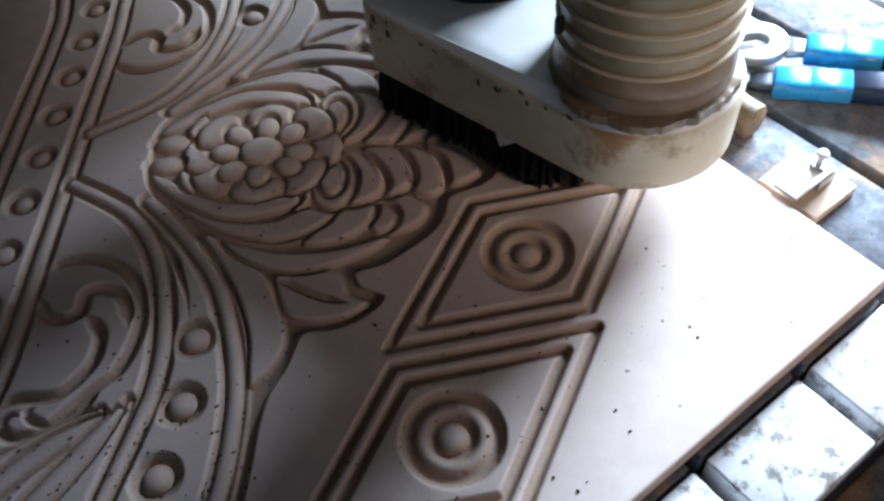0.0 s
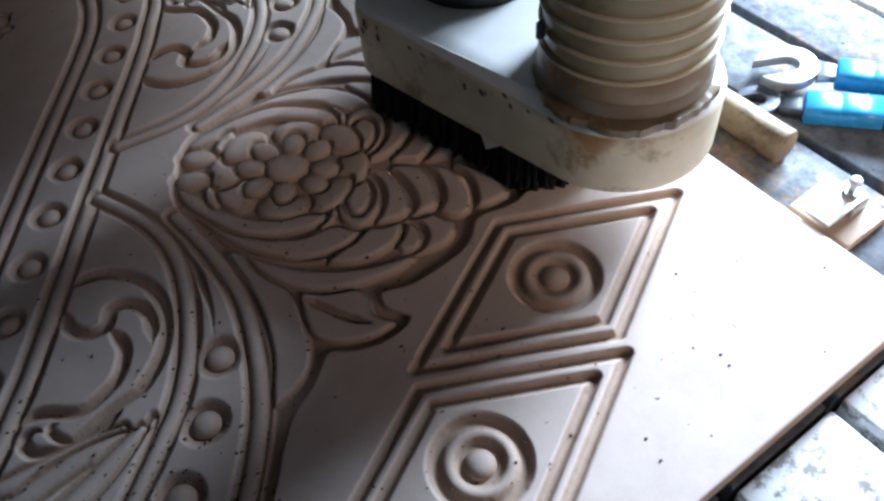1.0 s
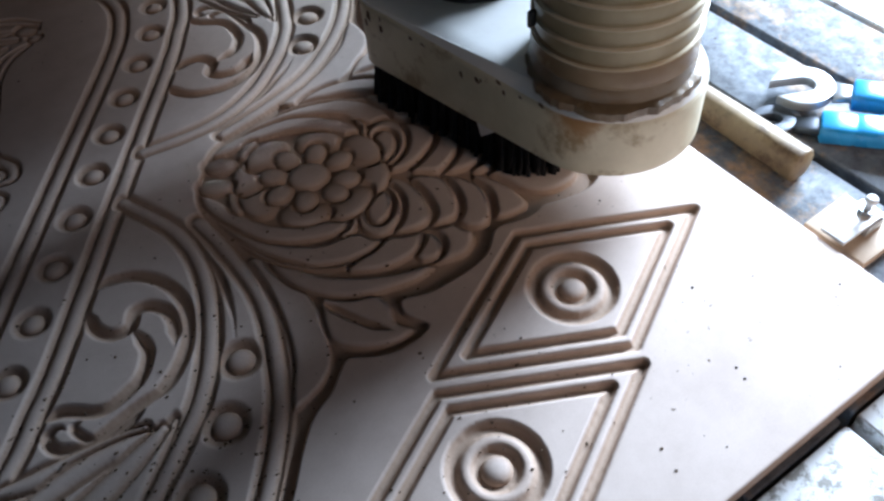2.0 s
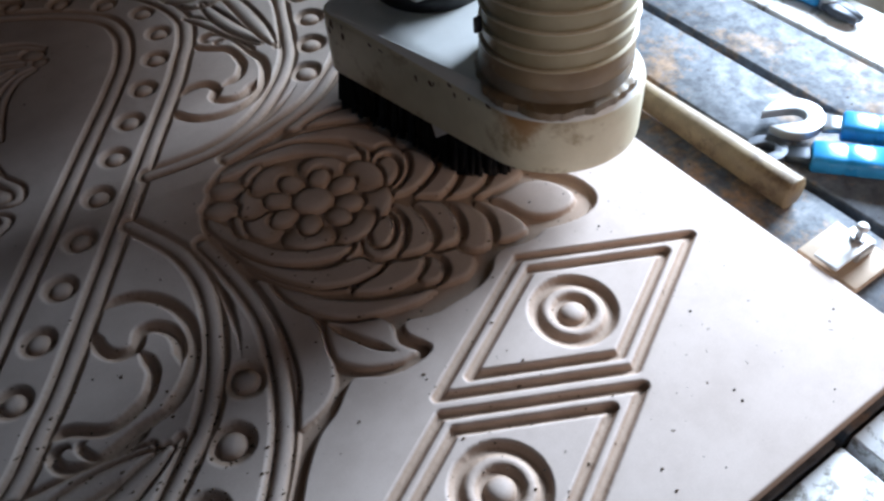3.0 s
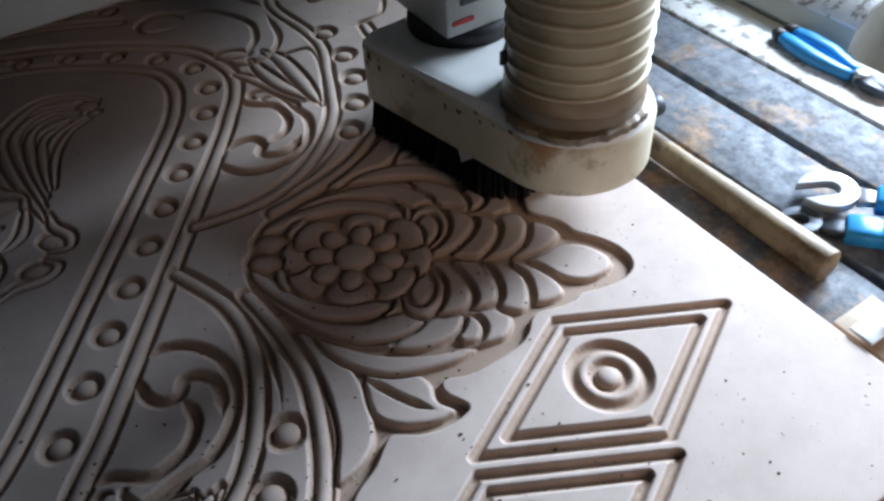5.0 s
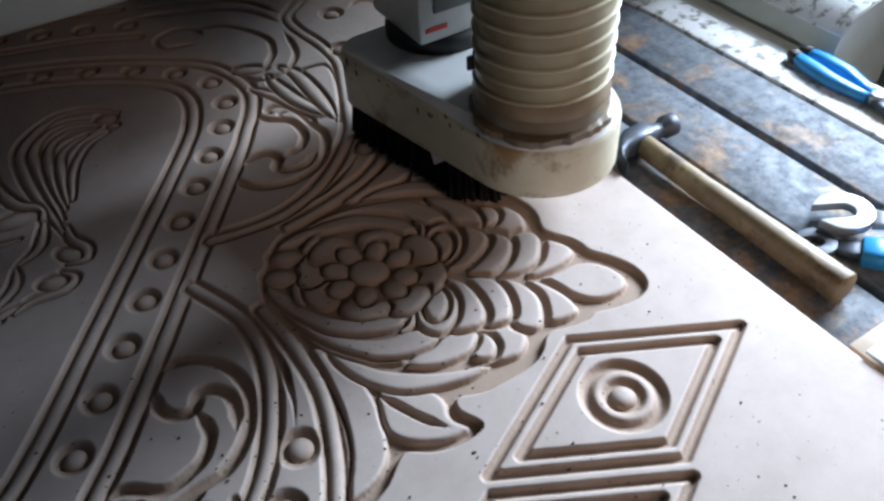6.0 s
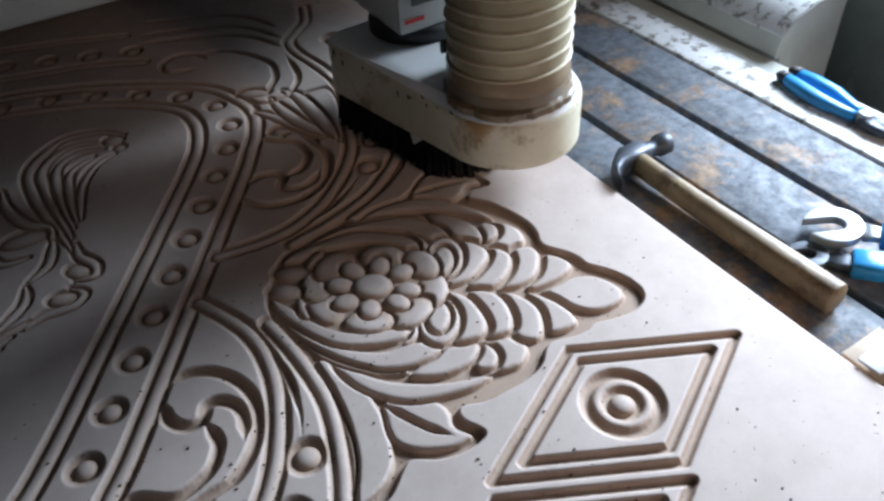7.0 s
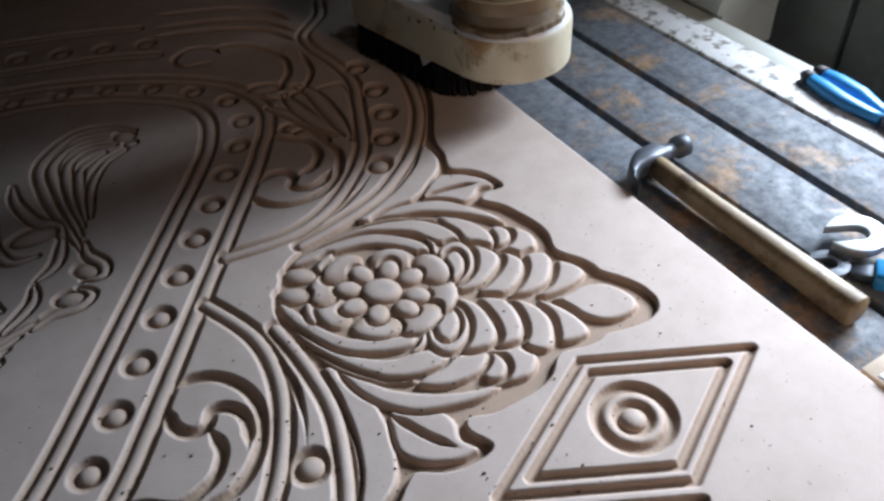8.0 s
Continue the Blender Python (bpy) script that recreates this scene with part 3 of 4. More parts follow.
def carved_panel():
    fine = 0.0012
    xs = np.concatenate([np.arange(PANEL_X0, -0.46, 0.003), np.arange(-0.46, PANEL_X1 - 0.003, fine), [PANEL_X1 - 0.0015, PANEL_X1 - 0.0004, PANEL_X1]])
    ys = np.concatenate([[PANEL_Y0, PANEL_Y0 + 0.0004, PANEL_Y0 + 0.0015], np.arange(PANEL_Y0 + 0.003, 0.56, fine), np.arange(0.56, PANEL_Y1, 0.003)])
    R = Relief(xs, ys)
    carve(R)
    # tool chatter and torn fibres in the cuts
    rng = np.random.RandomState(3)
    rough = rng.normal(0, 1, R.h.shape)
    rough = rough + np.roll(rough, 1, 0) + np.roll(rough, 1, 1) + np.roll(rough, (1, 1), (0, 1))
    gy, gx = np.gradient(R.h)
    steep = np.clip(np.hypot(gx, gy) / 1.2, 0, 1)
    R.h += 0.075 * rough * steep * (R.h < -0.3)
    h = R.h / 1000
    fibre_chips(xs, ys, h, steep)
    # eased rims
    for k, drop in ((0, 0.0012), (1, 0.0003)):
        h[k, :] -= drop
        h[:, -1 - k] -= drop
    ny, nx = h.shape
    gx, gy = np.meshgrid(xs, ys)
    top = np.stack([gx, gy, h], -1).reshape(-1, 3)
    idx = np.arange(nx * ny).reshape(ny, nx)
    quads = np.stack([idx[:-1, :-1], idx[:-1, 1:], idx[1:, 1:], idx[1:, :-1]], -1).reshape(-1, 4)
    rim = np.concatenate([idx[0, :], idx[1:, -1], idx[-1, -2::-1], idx[-2:0:-1, 0]])
    low = top[rim].copy()
    low[:, 2] = BED_Z + 0.0005
    m = len(rim)
    base = nx * ny
    nxt = np.roll(np.arange(m), -1)
    walls = np.stack([rim, base + np.arange(m), base + nxt, rim[nxt]], -1)
    verts = np.vstack([top, low])
    faces = np.vstack([quads, walls])
    me = bpy.data.meshes.new("carved_panel")
    me.vertices.add(len(verts))
    me.vertices.foreach_set("co", verts.astype(np.float32).ravel())
    me.loops.add(faces.size)
    me.loops.foreach_set("vertex_index", faces.astype(np.int32).ravel())
    me.polygons.add(len(faces))
    me.polygons.foreach_set("loop_start", np.arange(0, faces.size, 4, dtype=np.int32))
    me.polygons.foreach_set("use_smooth", np.concatenate([np.ones(len(quads), bool), np.zeros(m, bool)]))
    me.update(calc_edges=True)
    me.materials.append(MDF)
    panel = tagged(new("carved_panel", me), "pale fibreboard panel with carved flower, beaded bands and lozenges", "carved panel")
    made = {}
    co, si = math.cos(PHI), math.sin(PHI)
    for name, (a, n), ra, rb, turn, foot, top, tilt, power in R.knobs:
        x, y = (a * co - n * si) / 1000, (a * si + n * co) / 1000
        if not (PANEL_X0 < x - 0.02 and x + 0.02 < PANEL_X1 and PANEL_Y0 < y - 0.02 and y < PANEL_Y1):
            continue
        key = (name, ra, rb, foot, top, tilt, power)
        if key not in made:
            bm = bmesh.new()
            rings = []
            for q in (1.0, 0.97, 0.9, 0.78, 0.6, 0.38, 0.16):
                z = foot - 0.3 * (q == 1.0) + (top - foot) * math.sqrt(max(1 - q ** power, 0))
                rings.append([bm.verts.new((ra * q * math.cos(t) / 1000, rb * q * math.sin(t) / 1000, (z + tilt * q * math.cos(t)) / 1000)) for t in np.linspace(0, 2 * math.pi, 28, endpoint=False)])
            for p, q in zip(rings, rings[1:]):
                for k in range(28):
                    bm.faces.new((p[k], p[(k + 1) % 28], q[(k + 1) % 28], q[k]))
            bm.faces.new(rings[-1])
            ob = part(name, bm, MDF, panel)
            made[key] = ob.data
        else:
            ob = new(name, made[key])
            ob.parent = panel
        ob.matrix_basis = pose(x, y, 0, 0, 0, turn - 35.5)
    return panel


carved_panel()

# ---- the machine bed ----
SLOTS = (0.393, 0.499)


def machine_bed():
    bed = empty("machine_bed", pose(0, 0, BED_Z), "worn grey steel machine bed with long dark slots and rust stains", "machine bed", kind="structure")
    cuts = (-1.03, -0.93, -0.82, -0.71, -0.60, -0.49, -0.38, -0.27, -0.16, -0.035, 0.085, 0.194, 0.295, *SLOTS)
    edges = [-1.3] + [c + k for c in cuts for k in (-0.006, 0.006)] + [0.597]
    for x0, x1 in zip(edges[0::2], edges[1::2]):
        part("bed_plank", box_bm(x0, x1, -0.446, 1.9, -0.03, 0, 0.002), BED_STEEL, bed)
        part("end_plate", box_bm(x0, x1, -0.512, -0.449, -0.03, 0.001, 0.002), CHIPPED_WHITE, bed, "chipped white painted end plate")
    part("bed_base", box_bm(-1.3, 0.66, -0.512, 1.9, -0.09, -0.026), BLACK_RUBBER, bed)
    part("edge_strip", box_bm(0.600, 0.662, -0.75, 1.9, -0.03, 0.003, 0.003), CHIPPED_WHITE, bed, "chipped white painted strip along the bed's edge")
    part("rail_cover", box_bm(0.664, 0.700, -0.75, 1.9, -0.05, -0.002, 0.002), PALE_GREY, bed, "dusty pale grey rail beside the strip")
    part("machine_base", box_bm(-1.25, 0.64, -0.45, 1.85, -0.878, -0.088, 0.01), BED_STEEL, bed, "grey steel base of the machine")
    part("bed_front", box_bm(-1.3, 0.70, -0.60, -0.515, -0.14, -0.07, 0.003), BED_STEEL, bed)


machine_bed()


def room():
    tagged(part("floor", box_bm(-3, 1.4, -2.6, 3, -0.95, -0.90), CONCRETE), "dusty grey concrete workshop floor", "floor", kind="structure")
    tagged(part("ceiling", box_bm(-3, 1.4, -2.6, 3, 2.4, 2.5), WALL), "dim workshop ceiling", "ceiling", kind="structure")
    tagged(part("wall_north", box_bm(-3, 1.4, 3.0, 3.1, -0.9, 2.4), WALL), "dark workshop wall", "wall", kind="structure")
    tagged(part("wall_west", box_bm(-3.1, -3, -2.6, 3.1, -0.9, 2.4), WALL), "dark workshop wall", "wall", kind="structure")
    # Opening made up to let the added fill lamp in.
    south = empty("wall_south", pose(0, 0, 0), "dark workshop wall with an opening added for the fill lamp", "wall", kind="structure")
    part("wall_side", box_bm(-3.1, -0.6, -2.6, -2.5, -0.9, 2.4), WALL, south)
    part("wall_side", box_bm(1.0, 1.4, -2.6, -2.5, -0.9, 2.4), WALL, south)
    part("wall_over", box_bm(-0.6, 1.0, -2.6, -2.5, 2.0, 2.4), WALL, south)
    east = empty("wall_east", pose(0, 0, 0), "dark workshop wall with two window openings", "wall", kind="structure")
    part("wall_below", box_bm(1.3, 1.4, -2.5, 3.1, -0.9, 0.28), WALL, east)
    part("wall_above", box_bm(1.3, 1.4, -2.5, 3.1, 0.72, 2.4), WALL, east)
    part("wall_near", box_bm(1.3, 1.4, -2.5, -0.28, 0.28, 0.72), WALL, east)
    part("wall_middle", box_bm(1.3, 1.4, 0.30, 0.64, 0.28, 0.72), WALL, east)
    part("wall_far", box_bm(1.3, 1.4, 0.92, 3.1, 0.28, 0.72), WALL, east)
    cab = empty("dark_cabinet", pose(1.05, 0.35, -0.9), "dark grey-green wooden cabinet standing beside the machine", "cabinet")
    for k in range(5):
        part("board", box_bm(-0.14, 0.14, -0.9 + 0.36 * k, -0.9 + 0.355 * (k + 1), 0, 1.0, 0.004), DARK_WOOD, cab)


room()

# ---- the cutting head ----


def helix_bm(steps, r, rib, pitch, turns, z0, centre, n=56):
    """A band wound round a hose; each step is a height within the pitch and how far it stands out."""
    bm = bmesh.new()
    grid = []
    for j in range(turns):
        for f, h in steps:
            rr = r + rib * h
            grid.append([bm.verts.new((centre[0] + rr * math.cos(2 * math.pi * k / n), centre[1] + rr * math.sin(2 * math.pi * k / n), z0 + (j + f + k / n) * pitch)) for k in range(n)])
    m = len(steps)
    for j in range(turns - 1):
        for i in range(m - 1):
            p, q = grid[j * m + i], grid[j * m + i + 1]
            for k in range(n):
                a, b = (p[k + 1], q[k + 1]) if k < n - 1 else (grid[(j + 1) * m + i][0], grid[(j + 1) * m + i + 1][0])
                bm.faces.new((p[k], a, b, q[k]))
    return bm


def glue_bm(cx, cy):
    """A low uneven bead of glue with a ragged outer edge."""
    rng = random.Random(23)
    bm = bmesh.new()
    n, w, rows = 120, 0.0, []
    for k in range(n):
        a = 2 * math.pi * k / n
        w = 0.75 * w + rng.uniform(-0.0022, 0.0022)
        r = 0.0692 + 0.7 * w + 0.0028 * math.cos(a - radians(215))
        rows.append([bm.verts.new((cx + q * math.cos(a), cy + q * math.sin(a), z)) for q, z in ((0.0655, 0.114), (0.0655, 0.1195), (0.5 * (r + 0.066), 0.1178 + 0.3 * w), (r, 0.1170), (r, 0.1100))])
    for k in range(n):
        p, q = rows[k], rows[(k + 1) % n]
        for i in range(5):
            bm.faces.new((p[i], p[(i + 1) % 5], q[(i + 1) % 5], q[i]))
    bmesh.ops.recalc_face_normals(bm, faces=bm.faces)
    return bm


def wedge_bm():
    """A small upright triangle set along the shoe's lower edge."""
    bm = bmesh.new()
    tri = [(-0.0045, 0.010, 0.0475), (0.0000, -0.010, 0.0475), (-0.0035, 0.006, 0.0335)]
    rows = [[bm.verts.new((x + s, y + 0.2 * s, z)) for x, y, z in tri] for s in (-0.0005, 0.006)]
    bm.faces.new(rows[0])
    bm.faces.new(rows[1][::-1])
    for k in range(3):
        bm.faces.new((rows[0][k], rows[1][k], rows[1][(k + 1) % 3], rows[0][(k + 1) % 3]))
    bmesh.ops.recalc_face_normals(bm, faces=bm.faces)
    return bm


def bristle_bm(outline):
    """A core with a ragged curtain of bristle tufts round it."""
    rng = random.Random(11)
    cx, cy = sum(x for x, y in outline) / len(outline), sum(y for x, y in outline) / len(outline)
    bm = prism_bm([(cx + (x - cx) * 0.99, cy + (y - cy) * 0.99) for x, y in outline], 0.006, 0.047)
    for (x0, y0), (x1, y1) in zip(outline, outline[1:] + outline[:1]):
        n = max(2, int(math.hypot(x1 - x0, y1 - y0) / 0.0035))
        for k in range(2 * n):
            f = rng.random()
            x, y = x0 + (x1 - x0) * f, y0 + (y1 - y0) * f
            d = rng.uniform(-0.004, 0.001)
            ox, oy = (x - cx) * 0.05 * rng.uniform(0, 1.6) + rng.uniform(-0.003, 0.003), (y - cy) * 0.04 * rng.uniform(0, 1.6) + rng.uniform(-0.003, 0.003)
            z = rng.uniform(-0.003, 0.007)
            r = rng.uniform(0.0012, 0.0024)
            top = [bm.verts.new((x + d + r * math.cos(q * 1.5708), y + d + r * math.sin(q * 1.5708), 0.0462)) for q in range(4)]
            low = [bm.verts.new((x + ox + 1.5 * r * math.cos(q * 1.5708), y + oy + 1.5 * r * math.sin(q * 1.5708), z)) for q in range(4)]
            for q in range(4):
                bm.faces.new((top[q], low[q], low[(q + 1) % 4], top[(q + 1) % 4]))
            bm.faces.new(low)
    return bm


def shoe_bm(outline, straight, low=0.049, high=0.113):
    """The shoe's body: upright sides, and a lip that slopes inwards round the port's end."""
    bm = bmesh.new()
    n = len(outline)
    rows = []
    for z, inset in ((low, 0.0), (high - 0.0155, 0.0), (high - 0.012, 0.012), (high, 0.115)):
        ring = []
        for k, (x, y) in enumerate(outline):
            q = inset if k >= straight else 0.012 * (z == high)
            zz = z if k >= straight else (low, high - 0.004, high - 0.0015, high)[len(rows)]
            ring.append(bm.verts.new((x + (PORT[0] - x) * q, y + (PORT[1] - y) * q, zz)))
        rows.append(ring)
    for a, b in zip(rows, rows[1:]):
        for k in range(n):
            bm.faces.new((a[k], a[(k + 1) % n], b[(k + 1) % n], b[k]))
    bm.faces.new(rows[0][::-1])
    bm.faces.new(rows[-1])
    bmesh.ops.recalc_face_normals(bm, faces=bm.faces)
    return bm


PORT, SPINDLE = (0.088, -0.050), (0.076, 0.120)


def cutting_head():
    head = empty("cutting_head", pose(0.149, -0.176, 0), "cream dust shoe with ribbed hose and grey spindle over the panel", "machine head")
    side = [(-0.0325, 0.138), (-0.0315, 0.147), (-0.026, 0.156), (-0.010, 0.165), (0.150, 0.176), (0.178, 0.150), (0.172, 0.0)]
    arc = [(PORT[0] + 0.080 * math.cos(t), PORT[1] + 0.080 * math.sin(t)) for t in np.linspace(radians(10), radians(-165), 26)]
    out = side + arc
    shoe = part("dust_shoe", shoe_bm(out, len(side)), CREAM, head, "stained cream plastic dust shoe", False)
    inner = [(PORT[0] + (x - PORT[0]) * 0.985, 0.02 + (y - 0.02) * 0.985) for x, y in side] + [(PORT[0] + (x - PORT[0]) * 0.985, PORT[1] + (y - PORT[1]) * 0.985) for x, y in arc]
    part("shoe_top", shoe_bm(inner, len(side), 0.0975, 0.1150), LIT_TOP, shoe, "top plate of the dust shoe, whitened as if window-lit", False)
    rng = random.Random(8)
    bm = bmesh.new()
    for k in range(16):
        f = rng.random() ** 1.6
        x, y = side[0][0] + (arc[-1][0] - side[0][0]) * f, side[0][1] + (arc[-1][1] - side[0][1]) * f
        z, w, d = rng.uniform(0.092, 0.108), rng.uniform(0.0015, 0.005), rng.uniform(0.0012, 0.004)
        ring = [bm.verts.new((x - 0.0003, y + w * math.cos(q * 1.0472) * rng.uniform(0.6, 1.3), z + d * math.sin(q * 1.0472) * rng.uniform(0.6, 1.3))) for q in range(6)]
        tip = bm.verts.new((x - 0.0008, y, z))
        for q in range(6):
            bm.faces.new((ring[q], tip, ring[(q + 1) % 6]))
    part("chipped_nicks", bm, CHIP, shoe, "dark nicks chipped in the shoe's side", False)["kind"] = "stuff"
    brush = [(-0.024, 0.148), (-0.004, 0.158), (0.145, 0.166), (0.160, 0.02), (0.075, -0.045), (0.030, -0.040), (0.010, -0.018)]
    part("brush_skirt", bristle_bm(brush), BLACK, head, "black bristle skirt")
    part("shoe_wedge", wedge_bm(), WHITE_LABEL, head, "small white wedge under the shoe", False)
    cx, cy = PORT[0] - 0.006, PORT[1] - 0.008
    part("collar", lathe_bm([(0.0672, 0.110), (0.0670, 0.117), (0.0658, 0.119), (0.0658, 0.126), (0.0650, 0.128), (0.0646, 0.131), (0.0640, 0.132)], 48, True, (cx, cy)), TAPE, head, "grey and brown taped collar")
    part("hose_cuff", lathe_bm([(0.0625, 0.1315), (0.0650, 0.1318), (0.0655, 0.1330), (0.0648, 0.140), (0.0644, 0.147), (0.0632, 0.151), (0.060, 0.152)], 48, True, (cx, cy)), CUFF, head, "smooth browned cuff at the hose's end")
    part("glue_bead", glue_bm(cx, cy), GLUE, head, "ragged brown glue round the collar's foot", False)
    hose = part("hose", helix_bm(((0.0, 0.0), (0.3, 0.12), (0.5, 0.15), (0.7, 0.10), (1.0, 0.0)), 0.0628, 0.0034, 0.0168, 25, 0.126, (cx, cy)), HOSE, head, "ribbed yellowed plastic hose")
    part("hose_rib", helix_bm(((0.67, -0.1), (0.70, 0.7), (0.735, 1.0), (0.775, 1.0), (0.81, 0.7), (0.84, -0.1)), 0.0628, 0.0030, 0.0168, 25, 0.126, (cx, cy)), LIT_RIB, hose, "raised rib wound round the hose, paled for its highlights")
    part("clamp_lug", box_bm(cx - 0.069, cx - 0.062, cy + 0.020, cy + 0.024, 0.160, 0.174, 0.0015), BLACK_RUBBER, head, "black hose clamp lug")
    part("spindle_ring", lathe_bm([(0.058, 0.1155), (0.058, 0.128), (0.054, 0.134)], 48, True, SPINDLE), BLACK_RUBBER, head, "black spindle base ring")
    sx, sy = SPINDLE
    body = part("spindle_body", box_bm(sx - 0.052, sx + 0.052, sy - 0.052, sy + 0.052, 0.133, 0.50, 0.004), GREY_PAINT, head, "grey-white spindle housing", False)
    part("vent_window", box_bm(sx - 0.035, sx + 0.040, sy - 0.0545, sy - 0.050, 0.165, 0.30, 0.001), DARK_GREY, body, "dark panel on the housing", False)
    part("red_mark", box_bm(sx - 0.045, sx - 0.020, sy - 0.0535, sy - 0.050, 0.146, 0.150), RED, body, "small red print", False)
    # Plate out of view, widened to hold light back behind the head.
    part("shade_plate", box_bm(sx - 0.13, sx + 0.20, sy + 0.092, sy + 0.118, 0.150, 0.60, 0.004), GREY_PAINT, head, "unseen plate added behind the spindle to shade the panel", False)
    # Unseen box added to block the far lamp from the panel's left.
    part("shade_box", box_bm(-0.10, 0.27, 0.412, 0.80, 0.145, 0.55, 0.004), GREY_PAINT, head, "unseen box added to keep light off the panel's left", False)
    return head


HEAD = cutting_head()


def gantry():
    """The unseen bridge carries the head and shades the panel; foot on the rail."""
    g = empty("gantry", pose(0, -0.176, 0), "gantry with a chipped white foot and an unseen bridge shading the panel", "gantry")
    sec = [(0.700, -0.016), (0.706, 0.010), (0.725, 0.030), (0.765, 0.044), (0.835, 0.050), (0.835, -0.10), (0.716, -0.10), (0.712, -0.022), (0.705, -0.022)]
    bm = prism_bm(sec, 0, 0.36)
    bmesh.ops.rotate(bm, cent=(0, 0, 0), matrix=Matrix.Rotation(radians(90), 3, "X"), verts=bm.verts)
    bmesh.ops.translate(bm, vec=(0, 0.36 - 0.045, 0), verts=bm.verts)
    foot = part("foot", bm, PALE_GREY, g, "pale grey foot block", False)
    top = [(x, z + 0.0025) for x, z in sec[1:5]] + [(x, z - 0.001) for x, z in sec[4:0:-1]]
    bm = prism_bm(top, 0.002, 0.358)
    bmesh.ops.rotate(bm, cent=(0, 0, 0), matrix=Matrix.Rotation(radians(90), 3, "X"), verts=bm.verts)
    bmesh.ops.translate(bm, vec=(0, 0.36 - 0.045, 0), verts=bm.verts)
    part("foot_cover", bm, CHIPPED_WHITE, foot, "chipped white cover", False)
    # Upright and bridge stay out of view; their sizes set the panel's shade.
    part("upright", box_bm(0.735, 0.835, 0.20, 0.315, 0.045, 0.75, 0.004), PALE_GREY, g)
    part("bridge", box_bm(-1.35, 0.84, 0.240, 0.41, 0.185, 0.50, 0.006), GREY_PAINT, g)
    return g


GANTRY = gantry()

# ---- things on the bed ----


def hammer():
    h = empty("claw_hammer", pose(0.355, -0.130, BED_Z + 0.017, 0, 0, 90), "claw hammer with a pale wooden handle and dark steel head", "hammer")
    part("handle", loft_bm([(-0.140, 0, 0, 0.013, 0.015, 2.6), (-0.138, 0, 0, 0.0145, 0.0160, 2.8), (-0.06, 0, 0, 0.0140, 0.0155, 2.6), (0.04, 0, 0, 0.0118, 0.0138, 2.4), (0.11, 0, 0.001, 0.0110, 0.014, 2.4), (0.148, 0, 0.003, 0.010, 0.013, 2.4)]), HANDLE_WOOD, h, "worn varnished wooden handle")
    bm = loft_bm([(-0.055, 0, 0, 0.0115, 0.0115, 2), (-0.053, 0, 0, 0.0135, 0.0135, 2), (-0.040, 0, 0, 0.0135, 0.0135, 2), (-0.036, 0, 0, 0.0095, 0.0095, 2), (-0.020, 0, 0, 0.0095, 0.010, 2.4), (-0.014, 0, 0, 0.0135, 0.0145, 4), (0.012, 0, 0, 0.0135, 0.0145, 4), (0.024, 0.003, 0, 0.010, 0.0135, 3), (0.036, 0.011, 0, 0.0075, 0.013, 3), (0.044, 0.022, 0, 0.0050, 0.012, 3), (0.048, 0.036, 0, 0.0015, 0.011, 3)])
    bmesh.ops.rotate(bm, cent=(0, 0, 0), matrix=Matrix.Rotation(radians(90), 3, "Z"), verts=bm.verts)
    bmesh.ops.translate(bm, vec=(0.140, 0, 0.004), verts=bm.verts)
    part("head", bm, TOOL_STEEL, h, "dark forged claw head")


hammer()


def wrench(m, label, jaw, neck, steel):
    w = empty("open_end_wrench", m, label, "wrench", "wrenches on the bed")
    o = radians(205)
    u, v = (math.cos(o), math.sin(o)), (-math.sin(o), math.cos(o))
    outer = [(jaw * math.cos(t), jaw * math.sin(t)) for t in np.linspace(o - radians(32), o - radians(328), 30)]
    inner = [(0.97 * jaw * u[0] + 0.4 * jaw * v[0], 0.97 * jaw * u[1] + 0.4 * jaw * v[1]), (0.4 * jaw * v[0] + 0.002 * u[0], 0.4 * jaw * v[1] + 0.002 * u[1])]
    inner += [(0.4 * jaw * math.cos(t), 0.4 * jaw * math.sin(t)) for t in np.linspace(o + radians(90), o + radians(270), 9)][1:-1]
    inner += [(-0.4 * jaw * v[0] + 0.002 * u[0], -0.4 * jaw * v[1] + 0.002 * u[1]), (0.97 * jaw * u[0] - 0.4 * jaw * v[0], 0.97 * jaw * u[1] - 0.4 * jaw * v[1])]
    part("jaw", prism_bm(outer + inner, -0.005, 0.005, 0.0012), steel, w, "open jaw of bare steel", False)
    part("shank", loft_bm([(jaw - 0.001, 0, 0, 0.5 * jaw, 0.004, 4), (neck - 0.004, 0, 0, 0.011, 0.004, 4), (neck + 0.016, 0, 0, 0.011, 0.004, 4)]), steel, w)
    part("grip", loft_bm([(neck + 0.000, 0, 0, 0.0145, 0.008, 4), (neck + 0.002, 0, 0, 0.0165, 0.010, 4), (neck + 0.028, 0, 0, 0.0165, 0.010, 4), (neck + 0.030, 0, 0, 0.0155, 0.009, 4), (neck + 0.032, 0, 0, 0.0165, 0.010, 4), (neck + 0.066, 0, 0, 0.0165, 0.010, 4)]), BLUE_GRIP, w, "blue dipped grip")
    part("grip_shaded_end", loft_bm([(neck + 0.066, 0, 0, 0.0160, 0.0096, 4), (neck + 0.118, 0, 0, 0.0165, 0.010, 4), (neck + 0.122, 0, 0, 0.013, 0.007, 4)]), SHADED_GRIP, w, "far end of the blue grip, darkened to navy as shade")


wrench(pose(0.4410, -0.2000, BED_Z + 0.0165, 0, -4, -57.6), "bright steel open-end wrench with a blue dipped handle", 0.029, 0.044, BRIGHT_STEEL)
